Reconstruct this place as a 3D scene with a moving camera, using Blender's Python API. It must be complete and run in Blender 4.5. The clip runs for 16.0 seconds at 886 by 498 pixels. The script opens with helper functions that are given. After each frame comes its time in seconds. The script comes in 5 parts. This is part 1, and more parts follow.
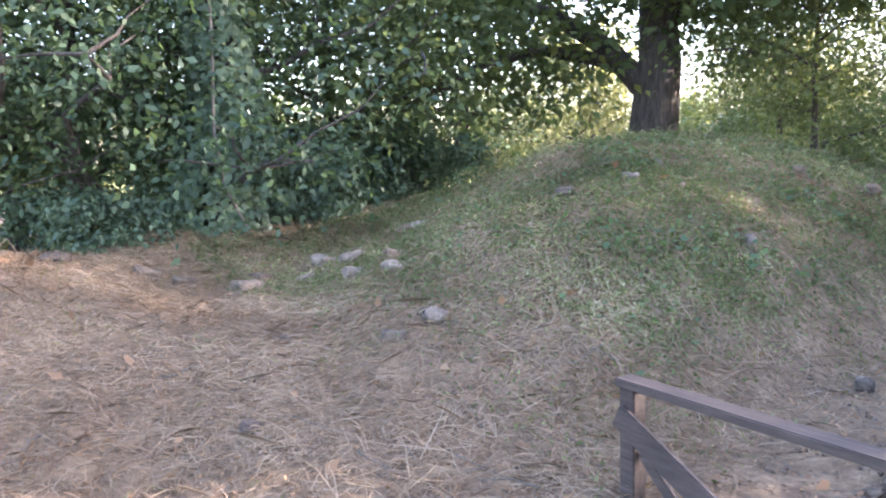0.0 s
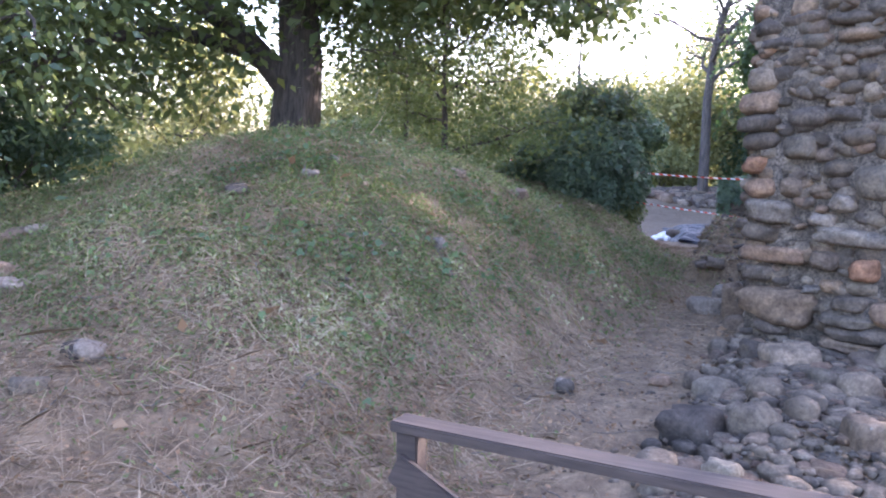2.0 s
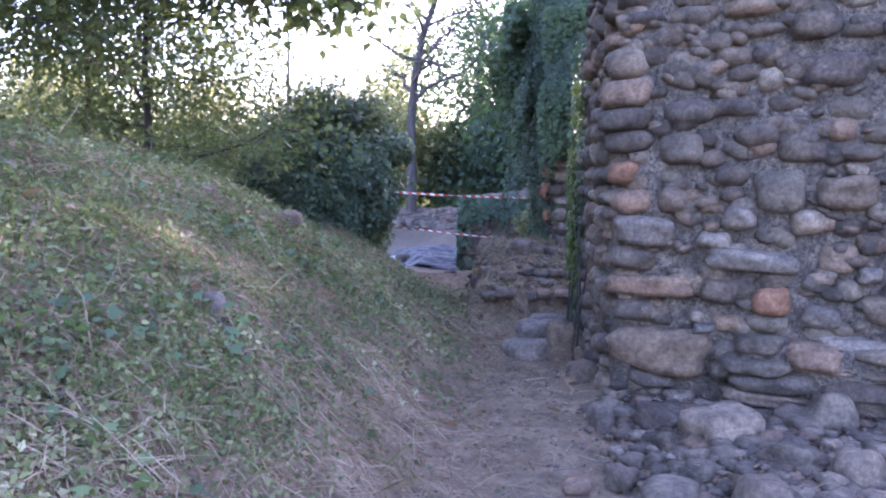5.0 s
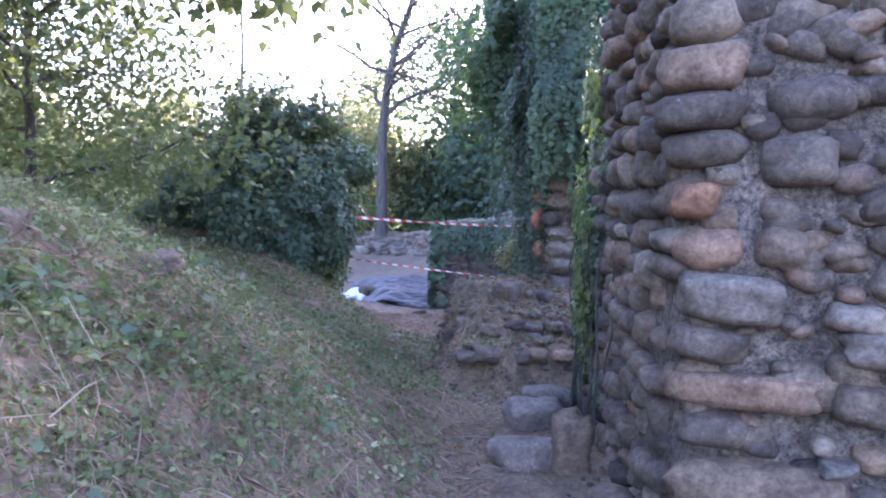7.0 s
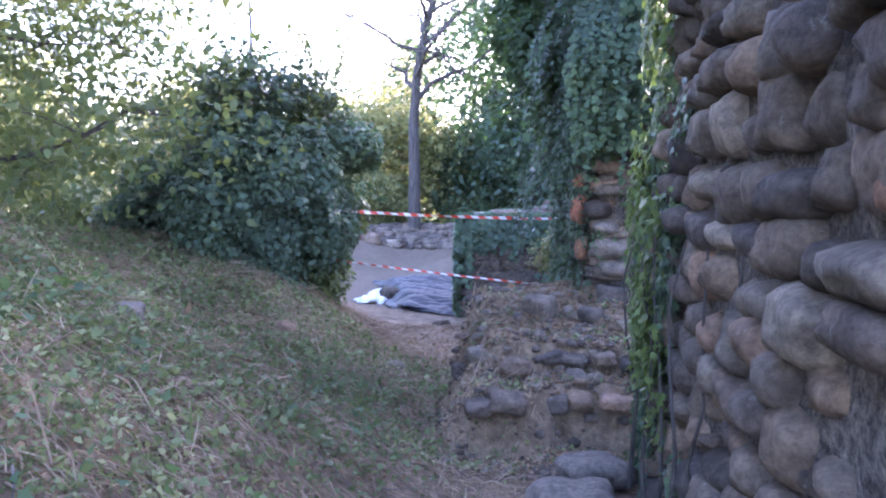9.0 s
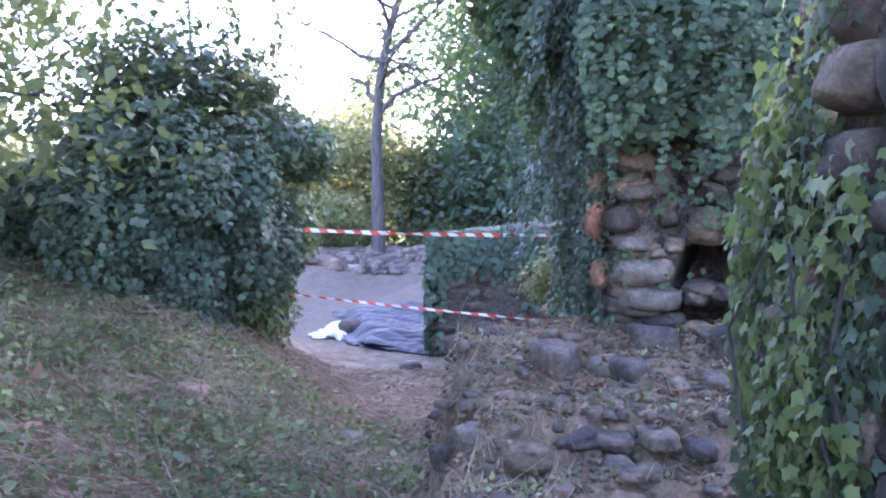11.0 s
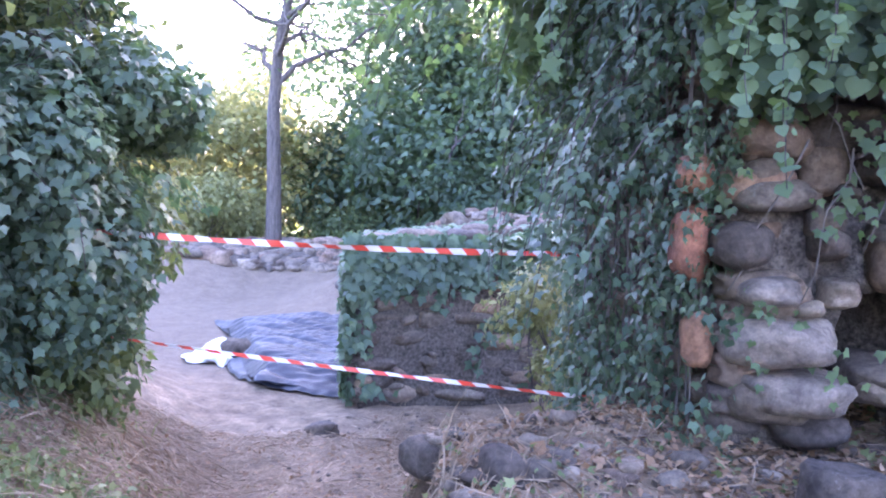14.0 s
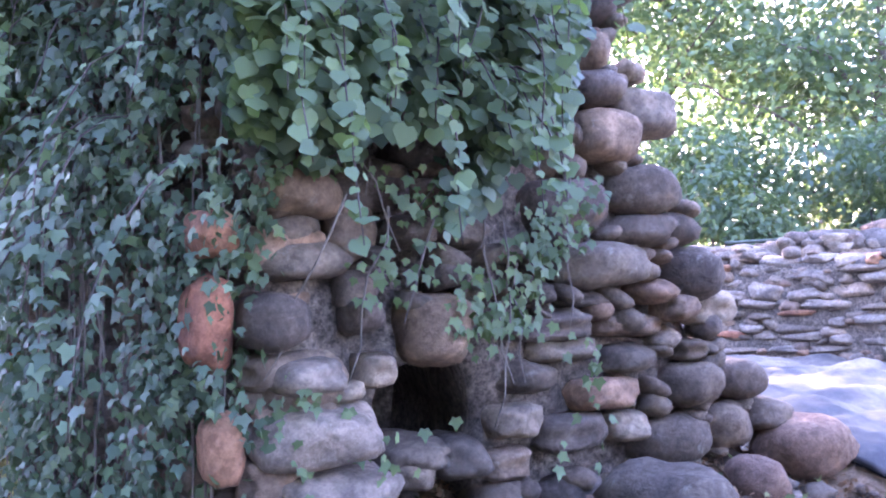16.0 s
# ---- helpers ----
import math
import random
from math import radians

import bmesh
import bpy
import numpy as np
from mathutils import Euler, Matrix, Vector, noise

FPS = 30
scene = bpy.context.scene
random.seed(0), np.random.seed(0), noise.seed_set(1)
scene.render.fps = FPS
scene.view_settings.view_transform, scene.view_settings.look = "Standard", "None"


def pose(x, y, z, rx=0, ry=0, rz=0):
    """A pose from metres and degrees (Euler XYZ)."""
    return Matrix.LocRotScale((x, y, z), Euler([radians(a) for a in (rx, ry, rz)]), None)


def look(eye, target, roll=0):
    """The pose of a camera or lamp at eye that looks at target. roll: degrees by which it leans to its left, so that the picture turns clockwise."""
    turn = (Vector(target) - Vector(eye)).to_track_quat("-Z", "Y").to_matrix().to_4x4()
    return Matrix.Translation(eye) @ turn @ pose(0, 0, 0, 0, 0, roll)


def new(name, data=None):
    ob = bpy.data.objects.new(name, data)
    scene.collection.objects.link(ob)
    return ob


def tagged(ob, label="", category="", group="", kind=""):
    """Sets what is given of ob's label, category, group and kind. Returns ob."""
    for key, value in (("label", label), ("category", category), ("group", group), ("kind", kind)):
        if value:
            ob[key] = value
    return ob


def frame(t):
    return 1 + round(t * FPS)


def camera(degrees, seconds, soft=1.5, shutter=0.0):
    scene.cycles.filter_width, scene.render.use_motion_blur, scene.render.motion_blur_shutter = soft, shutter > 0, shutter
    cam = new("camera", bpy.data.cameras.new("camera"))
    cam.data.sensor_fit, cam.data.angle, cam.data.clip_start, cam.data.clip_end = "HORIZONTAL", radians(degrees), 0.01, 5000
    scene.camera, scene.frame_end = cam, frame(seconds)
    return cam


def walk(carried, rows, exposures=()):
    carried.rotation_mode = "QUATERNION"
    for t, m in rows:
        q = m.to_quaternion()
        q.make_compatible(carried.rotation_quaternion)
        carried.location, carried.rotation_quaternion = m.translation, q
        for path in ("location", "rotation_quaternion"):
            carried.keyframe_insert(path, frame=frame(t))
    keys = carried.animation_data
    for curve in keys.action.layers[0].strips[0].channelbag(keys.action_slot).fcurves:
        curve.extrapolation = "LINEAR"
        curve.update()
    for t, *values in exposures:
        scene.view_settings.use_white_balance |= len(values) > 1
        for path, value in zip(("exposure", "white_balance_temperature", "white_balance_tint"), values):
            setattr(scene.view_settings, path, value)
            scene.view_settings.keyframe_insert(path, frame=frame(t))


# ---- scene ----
cam = camera(59.8, 16.0, soft=2.0)
PATH = [
    (0, (2.575, -0.908, 1.633), (0.952, 0.237, 1.399), -1.7),
    (0.5, (2.395, -0.841, 1.599), (0.939, 0.509, 1.358), -1.1),
    (1, (2.226, -0.816, 1.59), (1.049, 0.785, 1.356), -0.5),
    (1.5, (1.928, -0.724, 1.543), (0.93, 0.994, 1.311), 0.1),
    (2, (1.544, -0.66, 1.556), (0.693, 1.135, 1.324), 0.7),
    (2.5, (1.21, -0.648, 1.562), (0.509, 1.209, 1.315), 0.9),
    (3, (0.947, -0.47, 1.507), (0.323, 1.412, 1.244), -0.1),
    (3.5, (0.658, -0.165, 1.472), (0.265, 1.777, 1.203), -0.1),
    (4, (0.436, 0.182, 1.486), (0.229, 2.158, 1.256), -0.5),
    (4.5, (0.316, 0.646, 1.463), (0.187, 2.635, 1.298), -0.6),
    (5, (0.187, 1.123, 1.453), (0.122, 3.115, 1.29), 0.2),
    (5.2, (0.13, 1.316, 1.46), (0.119, 3.31, 1.309), 0.3),
    (7.3, (0.262, 3.348, 1.497), (0.257, 5.346, 1.389), 1.1),
    (7.5, (0.301, 3.516, 1.466), (0.255, 5.512, 1.354), 0.6),
    (8, (0.381, 3.956, 1.489), (0.299, 5.951, 1.373), 0.2),
    (8.5, (0.474, 4.413, 1.504), (0.368, 6.406, 1.374), -0.2),
    (8.7, (0.489, 4.58, 1.512), (0.362, 6.57, 1.37), -0.3),
    (10.8, (0.343, 6.244, 1.437), (0.256, 8.241, 1.361), -0.7),
    (11, (0.356, 6.402, 1.421), (0.318, 8.4, 1.344), -1.0),
    (11.5, (0.367, 6.77, 1.456), (0.384, 8.766, 1.337), -0.9),
    (12, (0.314, 7.143, 1.454), (0.364, 9.138, 1.317), 0.0),
    (12.5, (0.271, 7.543, 1.44), (0.325, 9.538, 1.299), 0.5),
    (13, (0.189, 7.922, 1.472), (0.201, 9.916, 1.323), 0.8),
    (13.5, (0.098, 8.219, 1.506), (0.216, 10.211, 1.376), 1.5),
    (14, (0.093, 8.547, 1.512), (0.326, 10.53, 1.4), 0.6),
    (14.5, (-0.045, 8.801, 1.576), (0.817, 10.601, 1.443), 1.4),
    (15, (-0.051, 8.956, 1.561), (1.161, 10.546, 1.499), -0.8),
    (15.5, (-0.004, 9.06, 1.552), (1.387, 10.497, 1.529), -1.8),
    (16, (0.095, 9.226, 1.476), (1.618, 10.519, 1.575), -1.4),
]
walk(cam, [(t, look(eye, target, roll)) for t, eye, target, roll in PATH], [(0.0, 3.55, 6150, 27), (3.5, 3.35, 5700, 42), (5.0, 3.5, 5500, 44), (8.5, 3.9, 5500, 40), (11.0, 4.2, 5500, 42), (12.5, 4.6, 5600, 45), (14.0, 4.75, 5700, 46), (15.0, 5.35, 5700, 51), (15.5, 5.4, 5650, 51), (16.0, 5.05, 5650, 51)])

# ---- world and sun ----
SUN_EL, SUN_AZ = radians(16), radians(34)  # azimuth is measured from +y towards +x
world = bpy.data.worlds.new("world")
scene.world = world
world.use_nodes = True
wn = world.node_tree.nodes
sky = wn.new("ShaderNodeTexSky")
sky.sky_type, sky.sun_disc = "NISHITA", False
sky.sun_elevation, sky.sun_rotation = SUN_EL, SUN_AZ
sky.air_density, sky.dust_density, sky.ozone_density = 1.0, 2.5, 1.0
wn["Background"].inputs["Strength"].default_value = 0.15
world.node_tree.links.new(sky.outputs[0], wn["Background"].inputs["Color"])
sun = new("sun", bpy.data.lights.new("sun", "SUN"))
sun.data.energy, sun.data.angle, sun.data.color = 3.5, radians(0.6), (1.0, 0.9, 0.74)
toward = Vector((math.sin(SUN_AZ) * math.cos(SUN_EL), math.cos(SUN_AZ) * math.cos(SUN_EL), math.sin(SUN_EL)))
sun.matrix_world = look(toward * 50, (0, 0, 0))

rng = np.random.default_rng(7)


# ---- materials ----
def nodes_of(name, rough=0.9):
    m = bpy.data.materials.new(name)
    m.use_nodes = True
    b = m.node_tree.nodes["Principled BSDF"]
    b.inputs["Roughness"].default_value = rough
    return m, m.node_tree.nodes, m.node_tree.links, b


def ramp(nt, stops):
    r = nt.new("ShaderNodeValToRGB")
    els = r.color_ramp.elements
    els[0].position, els[0].color = stops[0][0], (*stops[0][1], 1)
    els[1].position, els[1].color = stops[-1][0], (*stops[-1][1], 1)
    for p, c in stops[1:-1]:
        els.new(p).color = (*c, 1)
    return r


def noise_tex(nt, lk, scale, detail=5, rough=0.6, coords=None):
    n = nt.new("ShaderNodeTexNoise")
    n.inputs["Scale"].default_value, n.inputs["Detail"].default_value, n.inputs["Roughness"].default_value = scale, detail, rough
    if coords is not None:
        lk.new(coords, n.inputs["Vector"])
    return n


def mix(nt, lk, fac, a, b, mode="MIX"):
    m = nt.new("ShaderNodeMix")
    m.data_type, m.blend_type = "RGBA", mode
    for sock, val in ((m.inputs[0], fac), (m.inputs[6], a), (m.inputs[7], b)):
        if isinstance(val, (int, float)):
            sock.default_value = val
        elif isinstance(val, tuple):
            sock.default_value = (*val, 1)
        else:
            lk.new(val, sock)
    return m.outputs[2]


def bump(nt, lk, b, height, strength, dist):
    n = nt.new("ShaderNodeBump")
    n.inputs["Strength"].default_value, n.inputs["Distance"].default_value = strength, dist
    lk.new(height, n.inputs["Height"])
    lk.new(n.outputs[0], b.inputs["Normal"])


def stone_material(name, palette, rough=0.88, lichen=0.35):
    """Natural stone: each stone its own tint by its random number, with mottling, pits and pale lichen."""
    m, nt, lk, b = nodes_of(name, rough)
    info, co = nt.new("ShaderNodeObjectInfo"), nt.new("ShaderNodeTexCoord")
    geo = nt.new("ShaderNodeNewGeometry")
    add = nt.new("ShaderNodeMath")
    add.operation = "ADD"
    lk.new(info.outputs["Random"], add.inputs[0])
    lk.new(geo.outputs["Random Per Island"], add.inputs[1])
    fr = nt.new("ShaderNodeMath")
    fr.operation = "FRACT"
    lk.new(add.outputs[0], fr.inputs[0])
    r = ramp(nt, palette)
    lk.new(fr.outputs[0], r.inputs[0])
    n1 = noise_tex(nt, lk, 7, 6, 0.65, geo.outputs["Position"])
    n2 = noise_tex(nt, lk, 38, 7, 0.75, geo.outputs["Position"])
    shade = ramp(nt, [(0.32, (0.38, 0.37, 0.38)), (0.5, (0.68, 0.66, 0.65)), (0.68, (1.05, 1.0, 0.95))])
    lk.new(n1.outputs[0], shade.inputs[0])
    c = mix(nt, lk, 1.0, r.outputs[0], shade.outputs[0], "MULTIPLY")
    spot = ramp(nt, [(0.38, (0.5, 0.48, 0.46)), (0.62, (1.4, 1.36, 1.32))])
    lk.new(n2.outputs[0], spot.inputs[0])
    c = mix(nt, lk, 0.65, c, spot.outputs[0], "MULTIPLY")
    n3 = noise_tex(nt, lk, 13, 8, 0.75, geo.outputs["Position"])
    lich = ramp(nt, [(0.60, (0, 0, 0)), (0.70, (lichen, lichen, lichen))])
    lk.new(n3.outputs[0], lich.inputs[0])
    c = mix(nt, lk, lich.outputs[0], c, (0.46, 0.45, 0.40))
    lk.new(c, b.inputs["Base Color"])
    both = nt.new("ShaderNodeMath")
    both.operation = "ADD"
    lk.new(n2.outputs[0], both.inputs[0])
    lk.new(n3.outputs[0], both.inputs[1])
    bump(nt, lk, b, both.outputs[0], 0.8, 0.016)
    b.inputs["Specular IOR Level"].default_value = 0.25
    return m


def leaf_material(name, stops, gloss=0.45, through_colour=(0.4, 0.5, 0.12), amount=0.35):
    """Leaves: tint by island, a little gloss, and light that comes through the blade."""
    m, nt, lk, b = nodes_of(name, gloss)
    geo = nt.new("ShaderNodeNewGeometry")
    n = noise_tex(nt, lk, 0.9, 3, 0.5, geo.outputs["Position"])
    add = nt.new("ShaderNodeMath")
    add.operation = "MULTIPLY_ADD"
    lk.new(geo.outputs["Random Per Island"], add.inputs[0])
    add.inputs[1].default_value = 0.6
    sub = nt.new("ShaderNodeMath")
    sub.operation = "MULTIPLY_ADD"
    lk.new(n.outputs[0], sub.inputs[0])
    sub.inputs[1].default_value, sub.inputs[2].default_value = 1.4, -0.5
    lk.new(sub.outputs[0], add.inputs[2])
    r = ramp(nt, stops)
    lk.new(add.outputs[0], r.inputs[0])
    lk.new(r.outputs[0], b.inputs["Base Color"])
    b.inputs["Specular IOR Level"].default_value = 0.28
    tr = nt.new("ShaderNodeBsdfTranslucent")
    lk.new(mix(nt, lk, 0.55, r.outputs[0], through_colour), tr.inputs["Color"])
    ms = nt.new("ShaderNodeMixShader")
    ms.inputs[0].default_value = amount
    lk.new(b.outputs[0], ms.inputs[1])
    lk.new(tr.outputs[0], ms.inputs[2])
    lk.new(ms.outputs[0], nt["Material Output"].inputs["Surface"])
    return m


M_COBBLE = stone_material("cobble", [(0.0, (0.10, 0.088, 0.08)), (0.2, (0.24, 0.195, 0.15)), (0.35, (0.14, 0.122, 0.11)), (0.5, (0.32, 0.235, 0.165)), (0.65, (0.18, 0.155, 0.128)), (0.8, (0.28, 0.24, 0.19)), (0.9, (0.35, 0.235, 0.165)), (1.0, (0.38, 0.33, 0.26))])
M_PALE = stone_material("pale_stone", [(0.0, (0.28, 0.245, 0.21)), (0.5, (0.35, 0.30, 0.25)), (1.0, (0.26, 0.235, 0.205))], 0.85, 0.4)
M_ORANGE = stone_material("orange_stone", [(0.0, (0.42, 0.19, 0.12)), (0.5, (0.46, 0.26, 0.16)), (1.0, (0.40, 0.22, 0.14))], 0.9, 0.2)
M_RUBBLE = stone_material("rubble", [(0.0, (0.15, 0.13, 0.11)), (0.35, (0.27, 0.225, 0.175)), (0.6, (0.14, 0.125, 0.11)), (0.8, (0.27, 0.19, 0.14)), (1.0, (0.36, 0.31, 0.245))], 0.92, 0.3)


def mortar_material(name="mortar", pale=(0.42, 0.36, 0.30), mid=(0.25, 0.21, 0.175)):
    m, nt, lk, b = nodes_of(name, 0.95)
    geo = nt.new("ShaderNodeNewGeometry")
    n1, n2 = noise_tex(nt, lk, 6, 12, 0.85, geo.outputs["Position"]), noise_tex(nt, lk, 40, 6, 0.8, geo.outputs["Position"])
    r = ramp(nt, [(0.3, (0.05, 0.043, 0.037)), (0.48, (0.115, 0.098, 0.082)), (0.62, mid), (0.75, pale)])
    lk.new(n1.outputs[0], r.inputs[0])
    r2 = ramp(nt, [(0.38, (0.3, 0.3, 0.3)), (0.62, (1.6, 1.55, 1.5))])
    lk.new(n2.outputs[0], r2.inputs[0])
    lk.new(mix(nt, lk, 1.0, r.outputs[0], r2.outputs[0], "MULTIPLY"), b.inputs["Base Color"])
    bump(nt, lk, b, n2.outputs[0], 0.9, 0.02)
    return m


def bark_material(name, dark, light):
    m, nt, lk, b = nodes_of(name, 0.95)
    co = nt.new("ShaderNodeTexCoord")
    mp = nt.new("ShaderNodeMapping")
    mp.inputs["Scale"].default_value = (9, 9, 1.6)
    lk.new(co.outputs["Object"], mp.inputs[0])
    n = noise_tex(nt, lk, 2.5, 8, 0.7, mp.outputs[0])
    r = ramp(nt, [(0.35, dark), (0.7, light)])
    lk.new(n.outputs[0], r.inputs[0])
    lk.new(r.outputs[0], b.inputs["Base Color"])
    bump(nt, lk, b, n.outputs[0], 0.8, 0.03)
    return m


M_MORTAR = mortar_material()
# stub's mortar: dark soil plus its sunless shade, both put into the colour
M_SHADED_CORE = mortar_material("shaded_earthy_core", (0.16, 0.13, 0.10), (0.10, 0.083, 0.068))
M_BARK = bark_material("bark", (0.035, 0.03, 0.028), (0.13, 0.11, 0.095))
M_BARK_PALE = bark_material("bark_pale", (0.09, 0.08, 0.07), (0.24, 0.21, 0.18))
M_IVY = leaf_material("ivy_leaves", [(0.0, (0.045, 0.072, 0.055)), (0.4, (0.07, 0.112, 0.08)), (0.75, (0.105, 0.155, 0.095)), (1.0, (0.17, 0.23, 0.12))], 0.5, (0.2, 0.4, 0.06), 0.2)
M_IVY_LIGHT = leaf_material("young_ivy_leaves", [(0.0, (0.05, 0.08, 0.05)), (0.5, (0.08, 0.125, 0.07)), (1.0, (0.14, 0.20, 0.09))], 0.6, (0.3, 0.5, 0.08), 0.3)
M_IVY_FRESH = leaf_material("fresh_ivy_leaves", [(0.0, (0.05, 0.08, 0.035)), (0.5, (0.10, 0.15, 0.05)), (1.0, (0.20, 0.25, 0.08))], 0.5, (0.35, 0.5, 0.08), 0.3)
M_LEAF = leaf_material("tree_leaves", [(0.0, (0.045, 0.07, 0.038)), (0.45, (0.075, 0.11, 0.05)), (0.8, (0.12, 0.16, 0.06)), (1.0, (0.19, 0.20, 0.07))], 0.5, (0.35, 0.42, 0.10), 0.32)
M_LEAF_DARK = leaf_material("dark_leaves", [(0.0, (0.035, 0.06, 0.045)), (0.5, (0.05, 0.085, 0.055)), (1.0, (0.09, 0.125, 0.065))], 0.5, (0.25, 0.4, 0.08), 0.3)
# sunlight and haze on the far trees are put into this paler yellow-green
M_LEAF_YELLOW_HAZY = leaf_material("hazy_yellow_green_leaves", [(0.0, (0.09, 0.11, 0.05)), (0.5, (0.16, 0.18, 0.075)), (1.0, (0.30, 0.28, 0.12))], 0.55, (0.5, 0.5, 0.15), 0.3)
M_WEED = leaf_material("weeds", [(0.0, (0.045, 0.06, 0.028)), (0.4, (0.10, 0.13, 0.055)), (0.7, (0.17, 0.20, 0.085)), (0.88, (0.30, 0.30, 0.14)), (1.0, (0.46, 0.44, 0.27))], 0.55, (0.35, 0.45, 0.12), 0.25)
M_LEAF_DRY = leaf_material("dry_leaves", [(0.0, (0.14, 0.08, 0.045)), (0.5, (0.27, 0.17, 0.10)), (1.0, (0.38, 0.27, 0.17))], 0.8, (0.5, 0.3, 0.15), 0.15)
M_STRAW = leaf_material("straw", [(0.0, (0.13, 0.09, 0.06)), (0.5, (0.28, 0.205, 0.14)), (1.0, (0.45, 0.355, 0.25))], 0.75, (0.5, 0.4, 0.25), 0.15)
M_GRASS = leaf_material("grass_blades", [(0.0, (0.07, 0.10, 0.03)), (0.5, (0.12, 0.17, 0.05)), (1.0, (0.27, 0.25, 0.10))], 0.6, (0.4, 0.45, 0.1), 0.3)


def smooth(x, a, b):
    u = np.clip((np.asarray(x, float) - a) / (b - a), 0, 1)
    return u * u * (3 - 2 * u)


def wave(x, y, f, ph):
    return np.sin(x * f + ph) * np.cos(y * f * 1.13 + 1.7 * ph) + 0.6 * np.sin(y * f * 1.9 + x * f * 0.7 + ph * 2.3)


YS = np.array([-6.0, 0.0, 2.0, 3.5, 4.5, 6.8, 8.5, 10.0, 12.0, 15.0, 20.0])
HEIGHT = np.array([0.75, 0.79, 1.12, 1.56, 1.64, 1.47, 1.32, 1.17, 1.1, 0.6, 0.0])
EDGE = np.array([1.5, 0.62, 0.25, -0.01, 0.03, 0.25, 0.4, 0.5, -0.5, -1.0, -2.5])
WIDTH = np.array([3.2, 3.32, 2.37, 1.8, 1.35, 1.13, 1.4, 1.75, 0.9, 1.2, 1.5])
# broad swells and hollows of the mound: place and height
SWELLS = [(-6.2, -0.5, 0.13), (-4.6, -0.5, 0.28), (-1.5, -0.5, -0.13), (-6.2, 1.5, 0.18), (-4.6, 1.5, -0.48), (-3.0, 1.5, -0.27), (-1.5, 1.5, -0.06), (-6.2, 3.5, -0.25), (-4.6, 3.5, -0.59), (-3.0, 3.5, -0.09), (-1.5, 3.5, 0.1), (-6.2, 5.5, -0.52), (-3.0, 5.5, 0.17), (-3.0, 7.5, 0.27), (-4.6, 7.5, -0.07), (-3.0, 9.5, 0.24), (-1.5, 9.5, -0.3)]


def ground(x, y):
    """Height of the ground."""
    x, y = np.asarray(x, float), np.asarray(y, float)
    hh, ee, ww = np.interp(y, YS, HEIGHT), np.interp(y, YS, EDGE), np.interp(y, YS, WIDTH)
    u = np.maximum(ee - x, 0) / ww
    bank = hh * (1 - np.exp(-u ** 1.5))
    far_left = smooth(-x, 4.2 + 0.25 * np.clip(y, 0, 8), 8.5 + 0.2 * np.clip(y, 0, 8))
    bank = bank * (1 - 0.75 * far_left)
    for sx, sy, sh in SWELLS:
        bank = bank + sh * np.exp(-((x - sx) ** 2 + (y - sy) ** 2) / 1.69)
    # rubble bank between the two walls, and the terrace to the east
    yl = y + 0.10 * np.sin(x * 4.1 + 0.6) + 0.05 * np.sin(x * 11.0)
    step = 0.36 * smooth(yl, 9.08, 9.22) + 0.20 * smooth(yl, 9.38, 9.5) + 0.14 * smooth(yl, 9.6, 10.2)
    rb = step * smooth(x + 0.05 * np.sin(y * 9.0), 0.17, 0.42) * (1 - smooth(y, 11.1 + 0.3 * (x > 1), 12.0)) + 0.03 * wave(x, y, 6.0, 1.0) * smooth(x, 0.2, 0.5) * smooth(y, 9.2, 9.6) * (1 - smooth(y, 11.1, 12.0))
    rb = rb + 0.08 * smooth(x, 1.2, 2.6) * smooth(y, 9.0, 10.0) * (1 - smooth(y, 11.1, 12.0))
    rub1 = 0.12 * smooth(x, 0.9, 1.5) * smooth(y, 2.6, 3.6) * (1 - smooth(y, 7.5, 9.0))
    east = 0.72 * smooth(x, 2.6, 3.3) * smooth(y, 6.8, 7.6) * (1 - smooth(y, 13.5, 16))
    upper = 0.9 * smooth(x, 7.25, 7.6) * smooth(y, 6.0, 8.0) * (1 - smooth(y, 16, 24)) + 0.05 * np.clip(x - 7.5, 0, 20) * smooth(y, 6, 8) * (1 - smooth(y, 16, 30))
    heap = 1.6 * np.exp(-(((x - 2.7) / 2.7) ** 2 + ((y - 21.6) / 2.6) ** 2) ** 1.4)
    pit = -0.25 * smooth(y, 12.5, 18)
    spoil = 0.75 * np.exp(-(((y - 26.5) / 1.8) ** 2)) * smooth(x, -9, -5) * (1 - smooth(x, 4, 8)) + 0.5 * np.exp(-(((x + 3.6) / 1.4) ** 2 + ((y - 24.0) / 1.2) ** 2))
    fine = 0.018 * wave(x, y, 3.1, 0.4) + 0.010 * wave(x, y, 9.0, 2.0) + 0.007 * wave(x + 0.3 * np.sin(y * 7), y, 23.0, 1.0) + 0.03 * wave(x, y, 1.1, 4.0) * smooth(np.abs(x - 0.3), 0.3, 1.5)
    far = np.hypot(x, y - 8)
    roll = 1.6 * smooth(far, 40, 120) * (1 + 0.3 * np.sin(x * 0.03))
    return bank + np.maximum(rb, east) + rub1 + upper + heap + pit + spoil + fine + roll + 0.05


def mesh_from(name, verts, faces, mats, smooth_faces=False, index=None):
    me = bpy.data.meshes.new(name)
    me.from_pydata([tuple(v) for v in verts] if not isinstance(verts, np.ndarray) else verts.tolist(), [], faces if isinstance(faces, list) else faces.tolist())
    for m in mats:
        me.materials.append(m)
    if smooth_faces:
        me.polygons.foreach_set("use_smooth", [True] * len(me.polygons))
    if index is not None:
        me.polygons.foreach_set("material_index", index)
    me.update()
    return me


